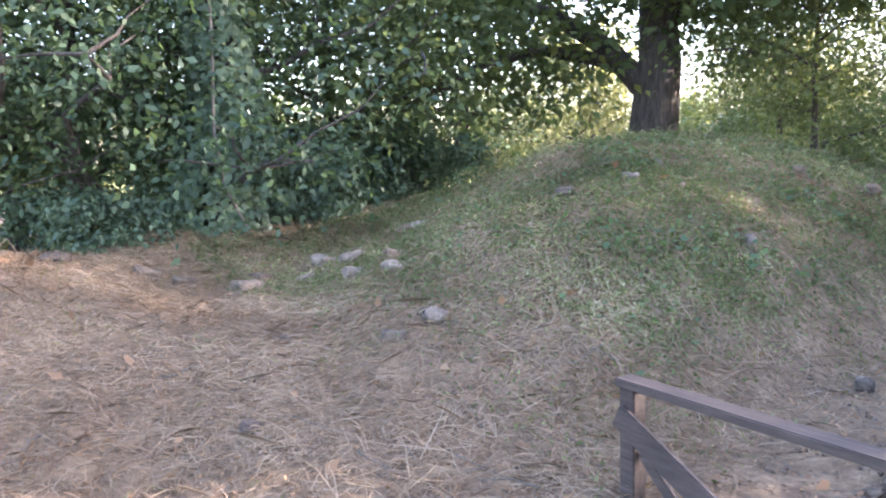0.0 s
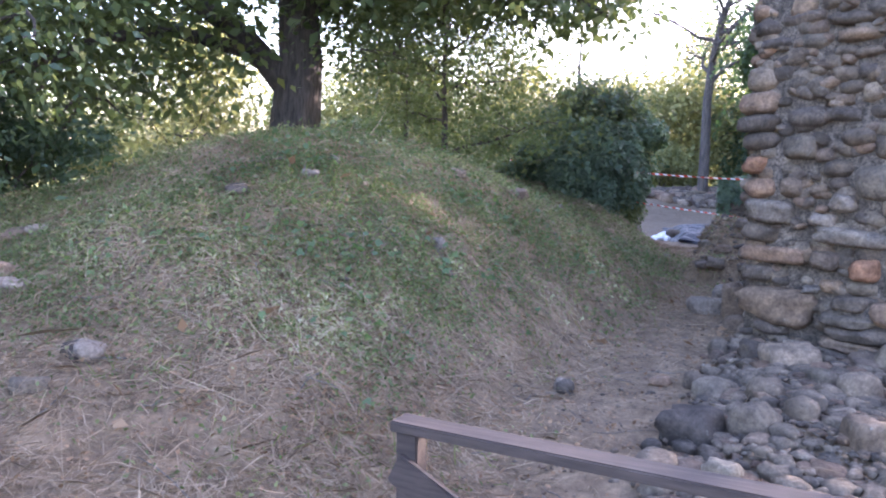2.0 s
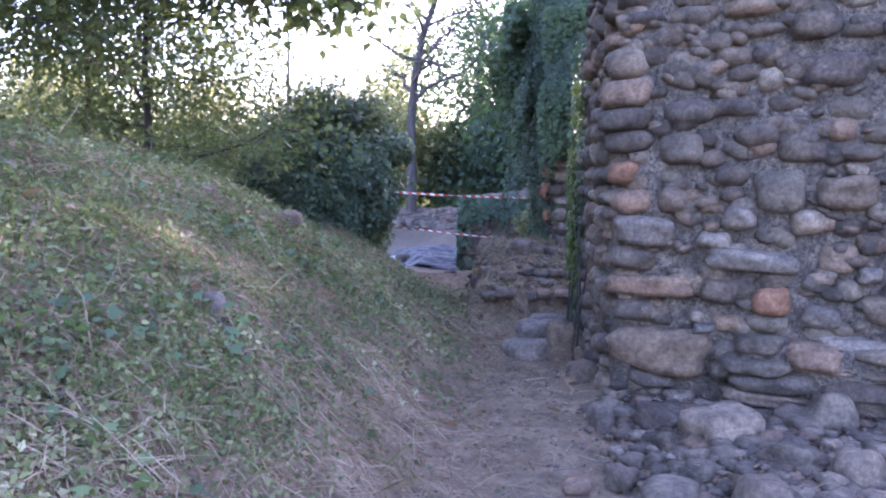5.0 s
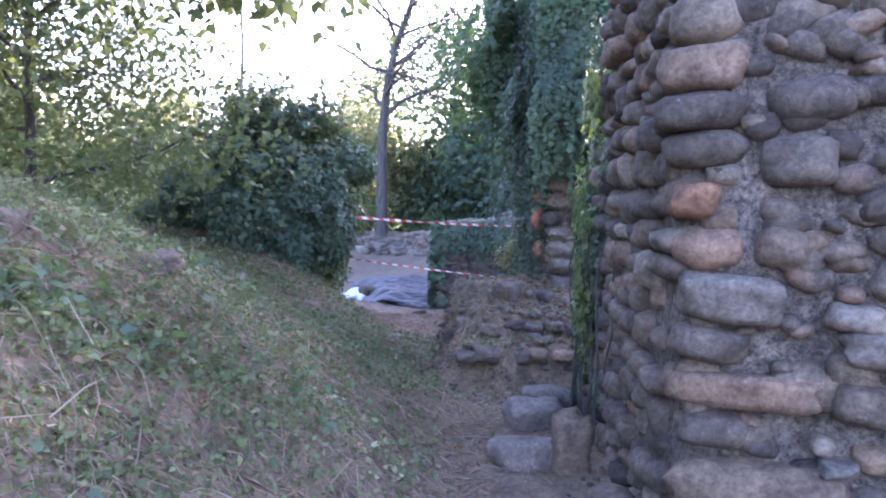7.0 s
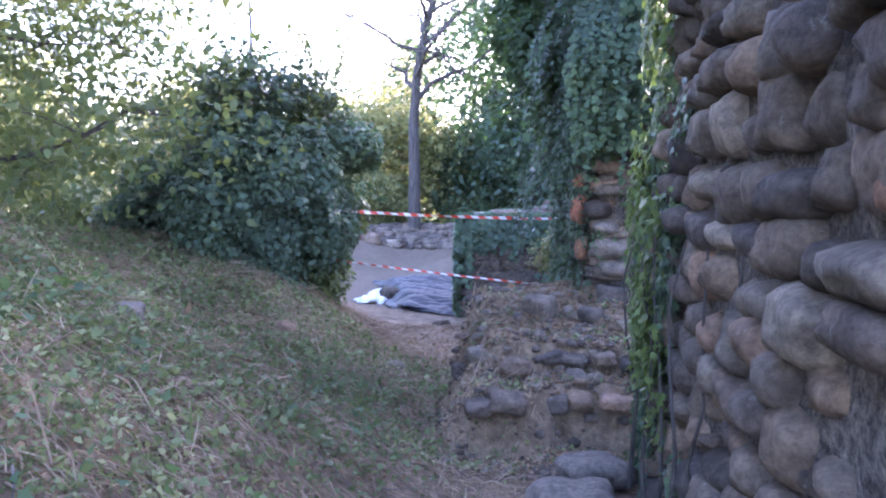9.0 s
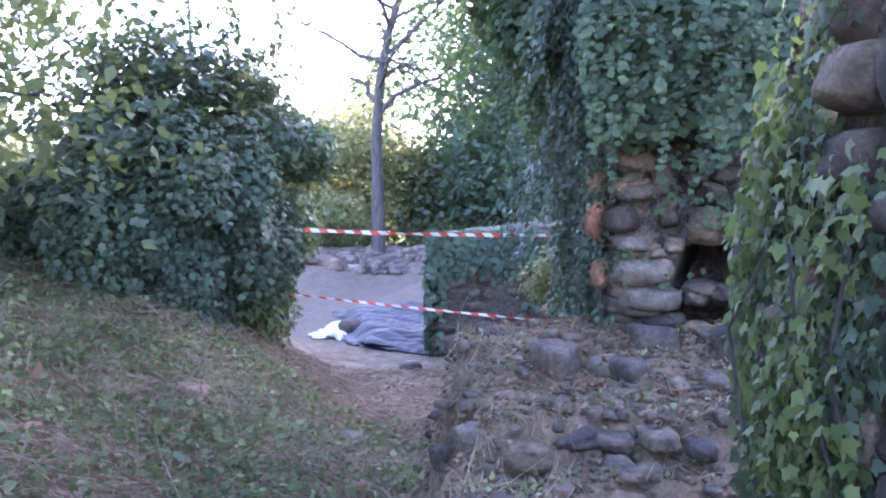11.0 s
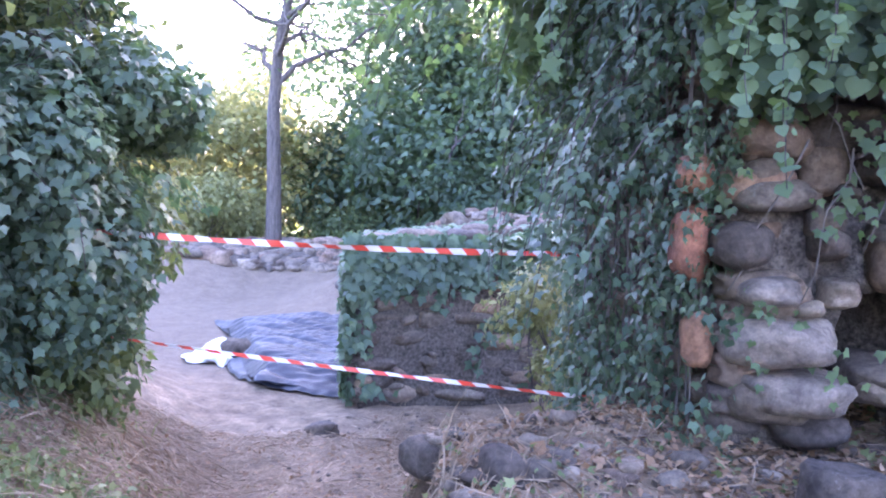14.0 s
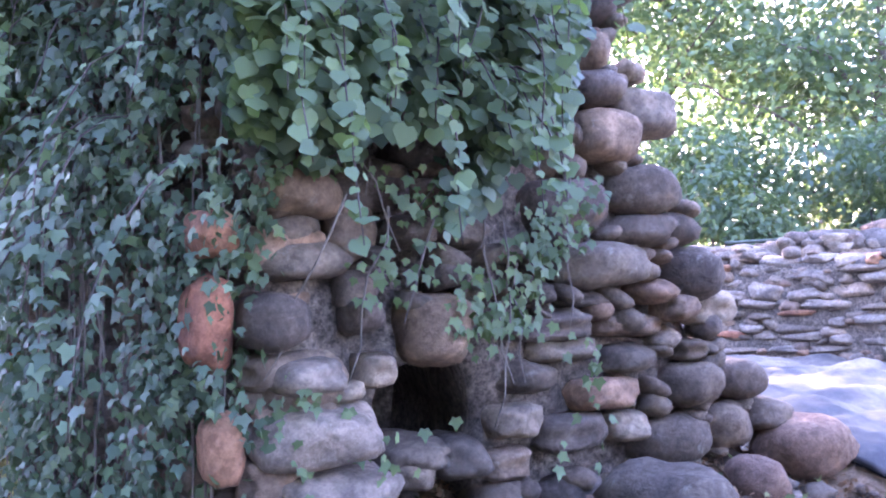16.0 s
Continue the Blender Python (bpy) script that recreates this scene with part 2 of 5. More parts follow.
def fast_mesh(name, verts, loops, sizes, mats, smooth_faces=False):
    """A mesh from arrays: vertices, vertex indices of all faces end to end, and the faces' sizes."""
    me = bpy.data.meshes.new(name)
    me.vertices.add(len(verts))
    me.vertices.foreach_set("co", np.asarray(verts, np.float32).ravel())
    me.loops.add(len(loops))
    me.loops.foreach_set("vertex_index", np.asarray(loops, np.int32))
    me.polygons.add(len(sizes))
    starts = np.concatenate([[0], np.cumsum(sizes)[:-1]]).astype(np.int32)
    me.polygons.foreach_set("loop_start", starts)
    me.polygons.foreach_set("loop_total", np.asarray(sizes, np.int32))
    if smooth_faces:
        me.polygons.foreach_set("use_smooth", np.ones(len(sizes), bool))
    for m in mats:
        me.materials.append(m)
    me.update(calc_edges=True)
    return me


def link(name, me, parent=None, label="", category="", group="", kind=""):
    ob = new(name, me)
    if parent is not None:
        ob.parent = parent
    return tagged(ob, label, category, group, kind)


# ---- ground ----
def ground_material():
    m, nt, lk, b = nodes_of("earth", 0.97)
    geo = nt.new("ShaderNodeNewGeometry")
    sep = nt.new("ShaderNodeSeparateXYZ")
    lk.new(geo.outputs["Position"], sep.inputs[0])
    n1 = noise_tex(nt, lk, 1.3, 6, 0.6, geo.outputs["Position"])
    n2 = noise_tex(nt, lk, 28, 8, 0.75, geo.outputs["Position"])
    n3 = noise_tex(nt, lk, 5, 6, 0.7, geo.outputs["Position"])
    soil = ramp(nt, [(0.3, (0.10, 0.068, 0.04)), (0.5, (0.20, 0.14, 0.088)), (0.7, (0.34, 0.25, 0.16))])
    lk.new(n3.outputs[0], soil.inputs[0])
    sand = ramp(nt, [(0.3, (0.12, 0.088, 0.058)), (0.7, (0.20, 0.148, 0.10))])
    lk.new(n3.outputs[0], sand.inputs[0])
    rng_node = nt.new("ShaderNodeMapRange")
    rng_node.inputs["From Min"].default_value, rng_node.inputs["From Max"].default_value = 14.2, 17.0
    lk.new(sep.outputs["Y"], rng_node.inputs["Value"])
    rng2 = nt.new("ShaderNodeMapRange")
    rng2.inputs["From Min"].default_value, rng2.inputs["From Max"].default_value = 34.0, 28.0
    lk.new(sep.outputs["Y"], rng2.inputs["Value"])
    both = nt.new("ShaderNodeMath")
    both.operation = "MULTIPLY"
    lk.new(rng_node.outputs[0], both.inputs[0])
    lk.new(rng2.outputs[0], both.inputs[1])
    c = mix(nt, lk, both.outputs[0], soil.outputs[0], sand.outputs[0])
    far = nt.new("ShaderNodeVectorMath")
    far.operation = "LENGTH"
    lk.new(geo.outputs["Position"], far.inputs[0])
    rng3 = nt.new("ShaderNodeMapRange")
    rng3.inputs["From Min"].default_value, rng3.inputs["From Max"].default_value = 29.0, 36.0
    lk.new(far.outputs["Value"], rng3.inputs["Value"])
    meadow = ramp(nt, [(0.35, (0.16, 0.20, 0.05)), (0.65, (0.34, 0.34, 0.10))])
    lk.new(n1.outputs[0], meadow.inputs[0])
    c = mix(nt, lk, rng3.outputs[0], c, meadow.outputs[0])
    g = ramp(nt, [(0.3, (0.55, 0.55, 0.55)), (0.7, (1.3, 1.3, 1.3))])
    lk.new(n2.outputs[0], g.inputs[0])
    c = mix(nt, lk, 1.0, c, g.outputs[0], "MULTIPLY")
    lk.new(c, b.inputs["Base Color"])
    bump(nt, lk, b, n2.outputs[0], 0.8, 0.02)
    return m


def axis_steps(lo, hi, step, far, growth=1.22):
    core = list(np.arange(lo, hi + step / 2, step))
    d, out = step, []
    x = lo
    while x > -far:
        d *= growth
        x -= d
        out.append(x)
    core = out[::-1] + core
    d, x = step, hi
    while x < far:
        d *= growth
        x += d
        core.append(x)
    return np.array(core)


gx, gy = axis_steps(-7.0, 9.0, 0.07, 900), axis_steps(-2.5, 16.5, 0.07, 900)
GX, GY = np.meshgrid(gx, gy, indexing="ij")
GZ = ground(GX, GY)
ni, nj = GX.shape
idx = np.arange(ni * nj).reshape(ni, nj)
quads = np.stack([idx[:-1, :-1], idx[1:, :-1], idx[1:, 1:], idx[:-1, 1:]], -1).reshape(-1, 4)
link("ground", fast_mesh("ground", np.stack([GX, GY, GZ], -1).reshape(-1, 3), quads.ravel(), np.full(len(quads), 4), [ground_material()], True),
     label="uneven bare soil and trodden earth with straw and gravel", category="ground", kind="structure")


# ---- stones ----
def stone_mesh(name, seed, level, mat, square=2.6, rough=0.10):
    """A rounded boulder about 1 m across: a superellipsoid with lumps and flats."""
    bm = bmesh.new()
    bmesh.ops.create_icosphere(bm, subdivisions=level, radius=1.0)
    off = Vector((seed * 3.7, seed * 1.9, seed * 2.3))
    for v in bm.verts:
        d = v.co.normalized()
        k = (abs(d.x) ** square + abs(d.y) ** square + abs(d.z) ** square) ** (-1 / square)
        k *= 1 + rough * 1.6 * noise.noise(d * 1.3 + off) + rough * 0.6 * noise.noise(d * 3.1 + off)
        v.co = d * k * 0.5
    me = bpy.data.meshes.new(name)
    bm.to_mesh(me)
    bm.free()
    me.materials.append(mat)
    me.polygons.foreach_set("use_smooth", [True] * len(me.polygons))
    return me


COBBLES = [stone_mesh("cobble", i + 1, 3 if i < 6 else 2, M_COBBLE, 2.3 + 0.35 * (i % 4)) for i in range(12)]
BLOCKS = [stone_mesh("block", i + 40, 3, M_COBBLE, 4.5, 0.13) for i in range(5)]
PALES = [stone_mesh("pale", i + 60, 3, M_PALE, 3.6, 0.13) for i in range(5)]
ANGULAR = [stone_mesh("angular", i + 240, 3, M_COBBLE, 9.0, 0.17) for i in range(4)]
SLABS = [stone_mesh("slab", i + 250, 3, M_PALE, 10.0, 0.15) for i in range(3)]
ORANGES = [stone_mesh("orange", i + 70, 3, M_ORANGE, 3.0, 0.16) for i in range(3)]
LOWS = [stone_mesh("low", i + 80, 2, M_RUBBLE, 2.6 + 0.5 * (i % 3), 0.16) for i in range(8)]
MIDS = [stone_mesh("mid", i + 90, 3, M_RUBBLE, 2.4 + 0.4 * (i % 3), 0.15) for i in range(6)]


def put_stone(me, centre, size, turn, parent=None, name="stone", tilt=(0, 0), **tags):
    ob = new(name, me)
    ob.rotation_mode = "XYZ"
    ob.matrix_basis = Matrix.LocRotScale(centre, Euler((tilt[0], tilt[1], turn)), size)
    if parent is not None:
        ob.parent = parent
    return tagged(ob, **tags)


def slab(name, p0, p1, outline, thick, mat, seed=0, label=""):
    """A wall core: the outline (metres along p0-p1, height) is extruded backwards by thick; faces cut fine and roughened."""
    d = (Vector(p1) - Vector(p0)).normalized()
    back = Vector((-d.y, d.x)) * thick
    bm = bmesh.new()
    vs = [bm.verts.new((p0[0] + d.x * s, p0[1] + d.y * s, z)) for s, z in outline]
    f = bm.faces.new(vs)
    r = bmesh.ops.extrude_face_region(bm, geom=[f])
    for v in r["geom"]:
        if isinstance(v, bmesh.types.BMVert):
            v.co += Vector((back.x, back.y, 0))
    bmesh.ops.recalc_face_normals(bm, faces=bm.faces)
    bmesh.ops.triangulate(bm, faces=bm.faces)
    for _ in range(4):
        long = [e for e in bm.edges if e.calc_length() > 0.16]
        if not long:
            break
        bmesh.ops.subdivide_edges(bm, edges=long, cuts=1)
        bmesh.ops.triangulate(bm, faces=bm.faces)
    for v in bm.verts:
        n = noise.noise(v.co * 2.7 + Vector((seed, 0, 0))) * 0.05 + noise.noise(v.co * 9 + Vector((0, seed, 0))) * 0.03
        v.co += Vector((d.y, -d.x, 0)) * n + Vector((d.x, d.y, 0.3)) * n * 0.5
    me = bpy.data.meshes.new(name)
    bm.to_mesh(me)
    bm.free()
    me.materials.append(mat)
    me.polygons.foreach_set("use_smooth", [True] * len(me.polygons))
    return link(name, me, label=label, category="wall", kind="structure")


def course_stones(parent, p0, p1, z0, z1, inside, row=(0.11, 0.19), length=(0.15, 0.33), proud=0.05, deep=0.26, seed=1, meshes=None, special=(), block=0.2):
    """Lay irregular courses of stones along a face; inside(s, z) says where the face is."""
    r = random.Random(seed)
    d = (Vector(p1) - Vector(p0))
    full = d.length
    d.normalize()
    out = Vector((d.y, -d.x))
    yaw = math.atan2(d.y, d.x)
    z = z0
    while z < z1:
        h = r.uniform(*row)
        s = -r.uniform(0, 0.1)
        while s < full:
            w = r.uniform(*length) * (1.15 if r.random() < 0.2 else 1)
            hh = h * r.uniform(0.75, 1.3)
            cs, cz = s + w / 2, z + h / 2 + r.uniform(-0.03, 0.03)
            s += w * r.uniform(0.98, 1.12)
            if not inside(cs, cz) or any(abs(cs - a) < (w + aw) * 0.36 and abs(cz - b) < (h + ah) * 0.38 for a, b, aw, ah in special):
                continue
            pool = meshes or (BLOCKS if r.random() < block else COBBLES)
            me = r.choice(pool)
            pr = proud + r.uniform(-0.035, 0.03)
            c = Vector(p0) + d * cs + out * (pr - deep / 2)
            put_stone(me, (c.x, c.y, cz), (w * 1.0, deep, hh * r.uniform(0.82, 1.03)), yaw + r.uniform(-0.08, 0.08), parent, tilt=(r.uniform(-0.12, 0.12), r.uniform(-0.1, 0.1)))
        z += h * 0.97


def fill_stones(parent, p0, p1, s1, z0, z1, n, inside, seed, size=(0.05, 0.12), proud=0.035, special=()):
    """Small stones wedged between the big ones."""
    r = random.Random(seed)
    d = (Vector(p1) - Vector(p0)).normalized()
    out = Vector((d.y, -d.x))
    yaw = math.atan2(d.y, d.x)
    for _ in range(n):
        s, z, w = r.uniform(0, s1), r.uniform(z0, z1), r.uniform(*size)
        if not inside(s, z):
            continue
        c = Vector(p0) + d * s + out * (proud - 0.05)
        put_stone(r.choice(COBBLES[6:] + LOWS), (c.x, c.y, z), (w * 1.3, 0.13, w * r.uniform(0.6, 1.0)), yaw, parent, tilt=(r.uniform(-0.2, 0.2), r.uniform(-0.5, 0.5)))


# ---- wall one: the tall cobble wall beside the path ----
A, B, E = (1.12, 5.98), (2.55, 5.35), (1.3, 8.6)
wall_1 = slab("wall_1", A, B, [(0, -0.3), (1.56, -0.3), (1.56, 4.3), (0.8, 4.6), (0, 4.5)], 0.85, M_MORTAR, 1, "tall ruined wall of dark river cobbles in crumbling mortar")
wall_1s = slab("wall_1_side", E, (1.12, 5.98), [(0, -0.3), (2.62, -0.3), (2.62, 4.5), (1.0, 4.4), (0.75, 2.4), (0.25, 1.5), (0, 1.2)], 0.7, M_MORTAR, 2, "side of the ruined cobble wall, its far end under ivy")
wall_1b = slab("wall_1_footing", (1.75, 5.52), (3.9, 4.75), [(0, -0.3), (2.28, -0.3), (2.28, 0.45), (1.2, 0.5), (0.3, 0.58), (0, 0.5)], 0.5, M_MORTAR, 3, "low footing of rough flat stones along the foot of the ruined wall")


def out1s(s, z):
    return s < 2.52 and z < np.interp(s, [0, 0.25, 0.75, 1.0, 2.6], [1.15, 1.5, 2.4, 4.4, 4.5])


# ---- wall two: the ivy wall with the niche ----
F, G, H = (1.2, 12.1), (1.28, 10.84), (2.78, 10.2)
OUT2 = [(0, 0.3), (0.23, 0.3), (0.23, 1.06), (0.30, 1.24), (0.43, 1.28), (0.54, 1.26), (0.60, 1.10), (0.61, 0.3), (1.72, 0.3), (1.6, 1.0), (1.4, 1.35), (1.25, 1.7), (1.08, 1.95), (0.98, 2.4), (0.92, 3.0), (0.8, 3.6), (0, 4.2)]
wall_2 = slab("wall_2", (G[0] + 0.06, G[1] + 0.05), H, OUT2, 0.9, M_MORTAR, 4, "ruined wall of big river stones overgrown with ivy")
wall_2b = slab("wall_2_core", (G[0] + 0.32, G[1] + 0.82), (H[0] + 0.0, H[1] + 0.7), [(0, 0.3), (1.0, 0.3), (1.0, 1.3), (0, 1.5)], 0.4, M_MORTAR, 14, "dark back of the niche in the ruined wall")
wall_2s = slab("wall_2_side", F, G, [(0, -0.1), (1.28, -0.1), (1.28, 4.2), (0, 4.4)], 0.2, M_MORTAR, 5, "end of the ruined wall hung with ivy")


def out2(s, z):
    return s < np.interp(z, [0.3, 1.0, 1.35, 1.7, 1.95, 2.4, 3.0, 3.6, 4.2], [1.75, 1.68, 1.55, 1.45, 1.28, 1.22, 1.12, 0.9, 0.0])


# ---- the low ruined stub across the path ----
stub = slab("wall_3", (0.14, 14.3), (2.9, 14.5), [(0, -0.3), (2.9, -0.3), (2.9, 1.3), (1.4, 1.15), (0.3, 1.08), (0, 1.0)], 1.7, M_SHADED_CORE, 6, "low ruined stub of wall, dark and half covered in ivy")
pool_wall = slab("wall_4", (6.75, 13.2), (6.35, 7.6), [(0, 0.5), (5.6, 0.5), (5.6, 1.6), (0, 1.6)], 0.6, M_MORTAR, 7, "low dry-stone wall of flat pale stones round the pit")


# ---- fence ----
def box_mesh(name, a, b, w, h, mat, bevel=0.006):
    """A beam from a to b, w wide and h high."""
    a, b = Vector(a), Vector(b)
    bm = bmesh.new()
    bmesh.ops.create_cube(bm, size=1)
    ln = (b - a).length
    for v in bm.verts:
        v.co = Vector((v.co.x * w, v.co.y * ln, v.co.z * h))
    bmesh.ops.bevel(bm, geom=bm.edges[:], offset=bevel, segments=2, affect="EDGES")
    q = (b - a).to_track_quat("Y", "Z").to_matrix().to_4x4()
    bm.transform(Matrix.Translation((a + b) / 2) @ q)
    me = bpy.data.meshes.new(name)
    bm.to_mesh(me)
    bm.free()
    me.materials.append(mat)
    return me


def wood_material():
    m, nt, lk, b = nodes_of("weathered_wood", 0.7)
    co = nt.new("ShaderNodeTexCoord")
    mp = nt.new("ShaderNodeMapping")
    mp.inputs["Scale"].default_value = (2.0, 30, 30)
    lk.new(co.outputs["Object"], mp.inputs[0])
    n = noise_tex(nt, lk, 1.5, 8, 0.65, mp.outputs[0])
    n2 = noise_tex(nt, lk, 3, 5, 0.6, co.outputs["Object"])
    r = ramp(nt, [(0.3, (0.03, 0.022, 0.02)), (0.6, (0.075, 0.058, 0.052)), (0.8, (0.16, 0.13, 0.11))])
    lk.new(n.outputs[0], r.inputs[0])
    r2 = ramp(nt, [(0.3, (0.6, 0.58, 0.6)), (0.7, (1.25, 1.2, 1.15))])
    lk.new(n2.outputs[0], r2.inputs[0])
    lk.new(mix(nt, lk, 1.0, r.outputs[0], r2.outputs[0], "MULTIPLY"), b.inputs["Base Color"])
    bump(nt, lk, b, n.outputs[0], 0.5, 0.004)
    return m


M_WOOD = wood_material()
fence = tagged(new("fence"), "low weathered dark wooden fence with post, top rail and diagonal boards", "fence")
link("post", box_mesh("post", (0.30, 1.72, -0.1), (0.30, 1.72, 0.585), 0.085, 0.085, M_WOOD), fence)
link("post", box_mesh("post", (2.25, 1.62, -0.1), (2.25, 1.62, 0.585), 0.085, 0.085, M_WOOD), fence)
link("top_rail", box_mesh("rail", (0.24, 1.72, 0.605), (2.4, 1.61, 0.605), 0.11, 0.04, M_WOOD), fence)
link("brace", box_mesh("brace", (0.26, 1.665, 0.46), (1.3, 1.61, -0.05), 0.03, 0.12, M_WOOD), fence)
link("brace", box_mesh("brace", (0.75, 1.69, -0.06), (0.36, 1.715, 0.30), 0.03, 0.06, M_WOOD), fence)


# ---- leaves ----
LEAF = {
    "oval": [(0, 0, 0), (0.30, 0.35, 0.05), (0, 1.0, -0.05), (-0.30, 0.35, 0.05)],
    "blade": [(-0.03, 0, 0), (0.03, 0, 0), (0.0, 1, 0)],
    "lobed": [(0, 0.02, 0.03), (0.28, -0.12, 0.02), (0.38, 0.12, 0.02), (0.60, 0.42, -0.08), (0.29, 0.52, 0.02), (0, 1.08, -0.16), (-0.29, 0.52, 0.02), (-0.60, 0.42, -0.08), (-0.38, 0.12, 0.02), (-0.28, -0.12, 0.02)],
    "broad": [(0, 0, 0.02), (0.26, -0.14, 0.0), (0.52, 0.05, -0.03), (0.60, 0.36, -0.08), (0.36, 0.66, -0.04), (0, 1.0, -0.14), (-0.36, 0.66, -0.04), (-0.60, 0.36, -0.08), (-0.52, 0.05, -0.03), (-0.26, -0.14, 0.0)],
    "small": [(0, 0, 0), (0.4, 0.45, 0.05), (0, 1, 0), (-0.4, 0.45, 0.05)],
}


def unit(v):
    return v / np.maximum(np.linalg.norm(v, axis=-1, keepdims=True), 1e-9)


def leaf_cloud(name, pts, facing, along, size, shape, mats, **tags):
    """One mesh of many leaves: each at a point, its face turned to facing, its tip along."""
    n = len(pts)
    z = unit(facing)
    y = unit(along - (along * z).sum(-1, keepdims=True) * z)
    x = np.cross(y, z)
    tpl = np.array(LEAF[shape])
    size = np.broadcast_to(size, n)[:, None, None]
    v = pts[:, None] + size * (x[:, None] * tpl[None, :, :1] + y[:, None] * tpl[None, :, 1:2] + z[:, None] * tpl[None, :, 2:])
    k = len(tpl)
    me = fast_mesh(name, v.reshape(-1, 3), np.arange(n * k), np.full(n, k), mats)
    return link(name, me, **tags)


def rand_dirs(n, up=0.0):
    v = rng.normal(size=(n, 3))
    v[:, 2] += up
    return unit(v)


def tube(path, radii, sides=9):
    """Vertices and faces of a tapered limb along a path."""
    vs, fs = [], []
    path = [Vector(p) for p in path]
    for i, p in enumerate(path):
        d = (path[min(i + 1, len(path) - 1)] - path[max(i - 1, 0)]).normalized()
        a = d.orthogonal().normalized() if i == 0 else (a - a.dot(d) * d).normalized()
        b = d.cross(a)
        for k in range(sides):
            t = 2 * math.pi * k / sides
            vs.append(p + (a * math.cos(t) + b * math.sin(t)) * radii[i] * (1 + 0.10 * math.sin(3 * t + i)))
    for i in range(len(path) - 1):
        for k in range(sides):
            q = (k + 1) % sides
            fs.append((i * sides + k, i * sides + q, (i + 1) * sides + q, (i + 1) * sides + k))
    fs.append(tuple(range((len(path) - 1) * sides, len(path) * sides)))
    return vs, fs


def bent(a, b, r, sag=0.08, n=6):
    a, b = Vector(a), Vector(b)
    ln = (b - a).length
    out = [a.lerp(b, i / n) for i in range(n + 1)]
    for i in range(1, n):
        out[i] += Vector((r.uniform(-1, 1), r.uniform(-1, 1), r.uniform(-0.5, 1))) * ln * sag
    return out


def limbs_mesh(name, limbs, mat, sides=8):
    vs, fs = [], []
    for path, r0, r1 in limbs:
        n = len(path)
        v, f = tube(path, [r0 + (r1 - r0) * (i / (n - 1)) ** 0.8 for i in range(n)], sides)
        o = len(vs)
        vs += [tuple(q) for q in v]
        fs += [tuple(o + i for i in g) for g in f]
    me = mesh_from(name, vs, fs, [mat], True)
    return me


def grow(base, top, r0, seed, branches=9, spread=2.2, start=0.35, twigs=5, lean=0.05, path=None):
    """Limbs of a tree, and the points at which leaves hang."""
    r = random.Random(seed)
    trunk = path or bent(base, top, r, lean * 0.2, 8)
    limbs, tips = [(trunk, r0, r0 * 0.18)], []
    for i in range(branches):
        f = start + (1 - start) * (i + r.random()) / branches
        k = f * 8
        a = trunk[min(int(k), 7)].lerp(trunk[min(int(k) + 1, 8)], k - int(k))
        az = i * 2.4 + r.uniform(-0.5, 0.5)
        ln = spread * (1.15 - 0.75 * f) * r.uniform(0.75, 1.2) + 0.2
        b = a + Vector((math.cos(az), math.sin(az), r.uniform(0.15, 0.7))) * ln
        br = bent(a, b, r, 0.07, 5)
        rr = r0 * (0.5 - 0.35 * f)
        limbs.append((br, rr, rr * 0.25))
        tips += [br[2], br[3], br[4], br[5]]
        for _ in range(twigs):
            c = br[r.randint(2, 5)]
            e = c + Vector((r.uniform(-1, 1), r.uniform(-1, 1), r.uniform(-0.4, 0.8))) * ln * 0.38
            limbs.append((bent(c, e, r, 0.08, 3), rr * 0.35, rr * 0.08))
            tips += [e, c.lerp(e, 0.6)]
    tips.append(trunk[-1])
    return limbs, np.array([tuple(t) for t in tips])


def tree(name, base, top, r0, seed, leaves, size, spread=2.2, start=0.3, clump=0.45, shape="oval", mat=None, bark=None, branches=10, twigs=5, extra=(), extra_tips=(), path=None, **tags):
    limbs, tips = grow(base, top, r0, seed, branches, spread, start, twigs, path=path)
    limbs = limbs + list(extra)
    if len(extra_tips):
        tips = np.concatenate([tips, np.array(extra_tips)])
    t = new(name)
    tagged(t, **tags)
    link("trunk", limbs_mesh("trunk", limbs, bark or M_BARK), t)
    if leaves:
        pick = tips[rng.integers(0, len(tips), leaves)]
        off = rng.normal(size=(leaves, 3)) * clump
        off[:, 2] *= 0.7
        p = pick + off
        face = rand_dirs(leaves, 0.9)
        along = unit(off + rng.normal(size=(leaves, 3)) * 0.4 + np.array([0, 0, -0.35]))
        c = leaf_cloud("crown", p, face, along, size * rng.uniform(0.6, 1.3, leaves), shape, [mat or M_LEAF])
        c.parent = t
    return t


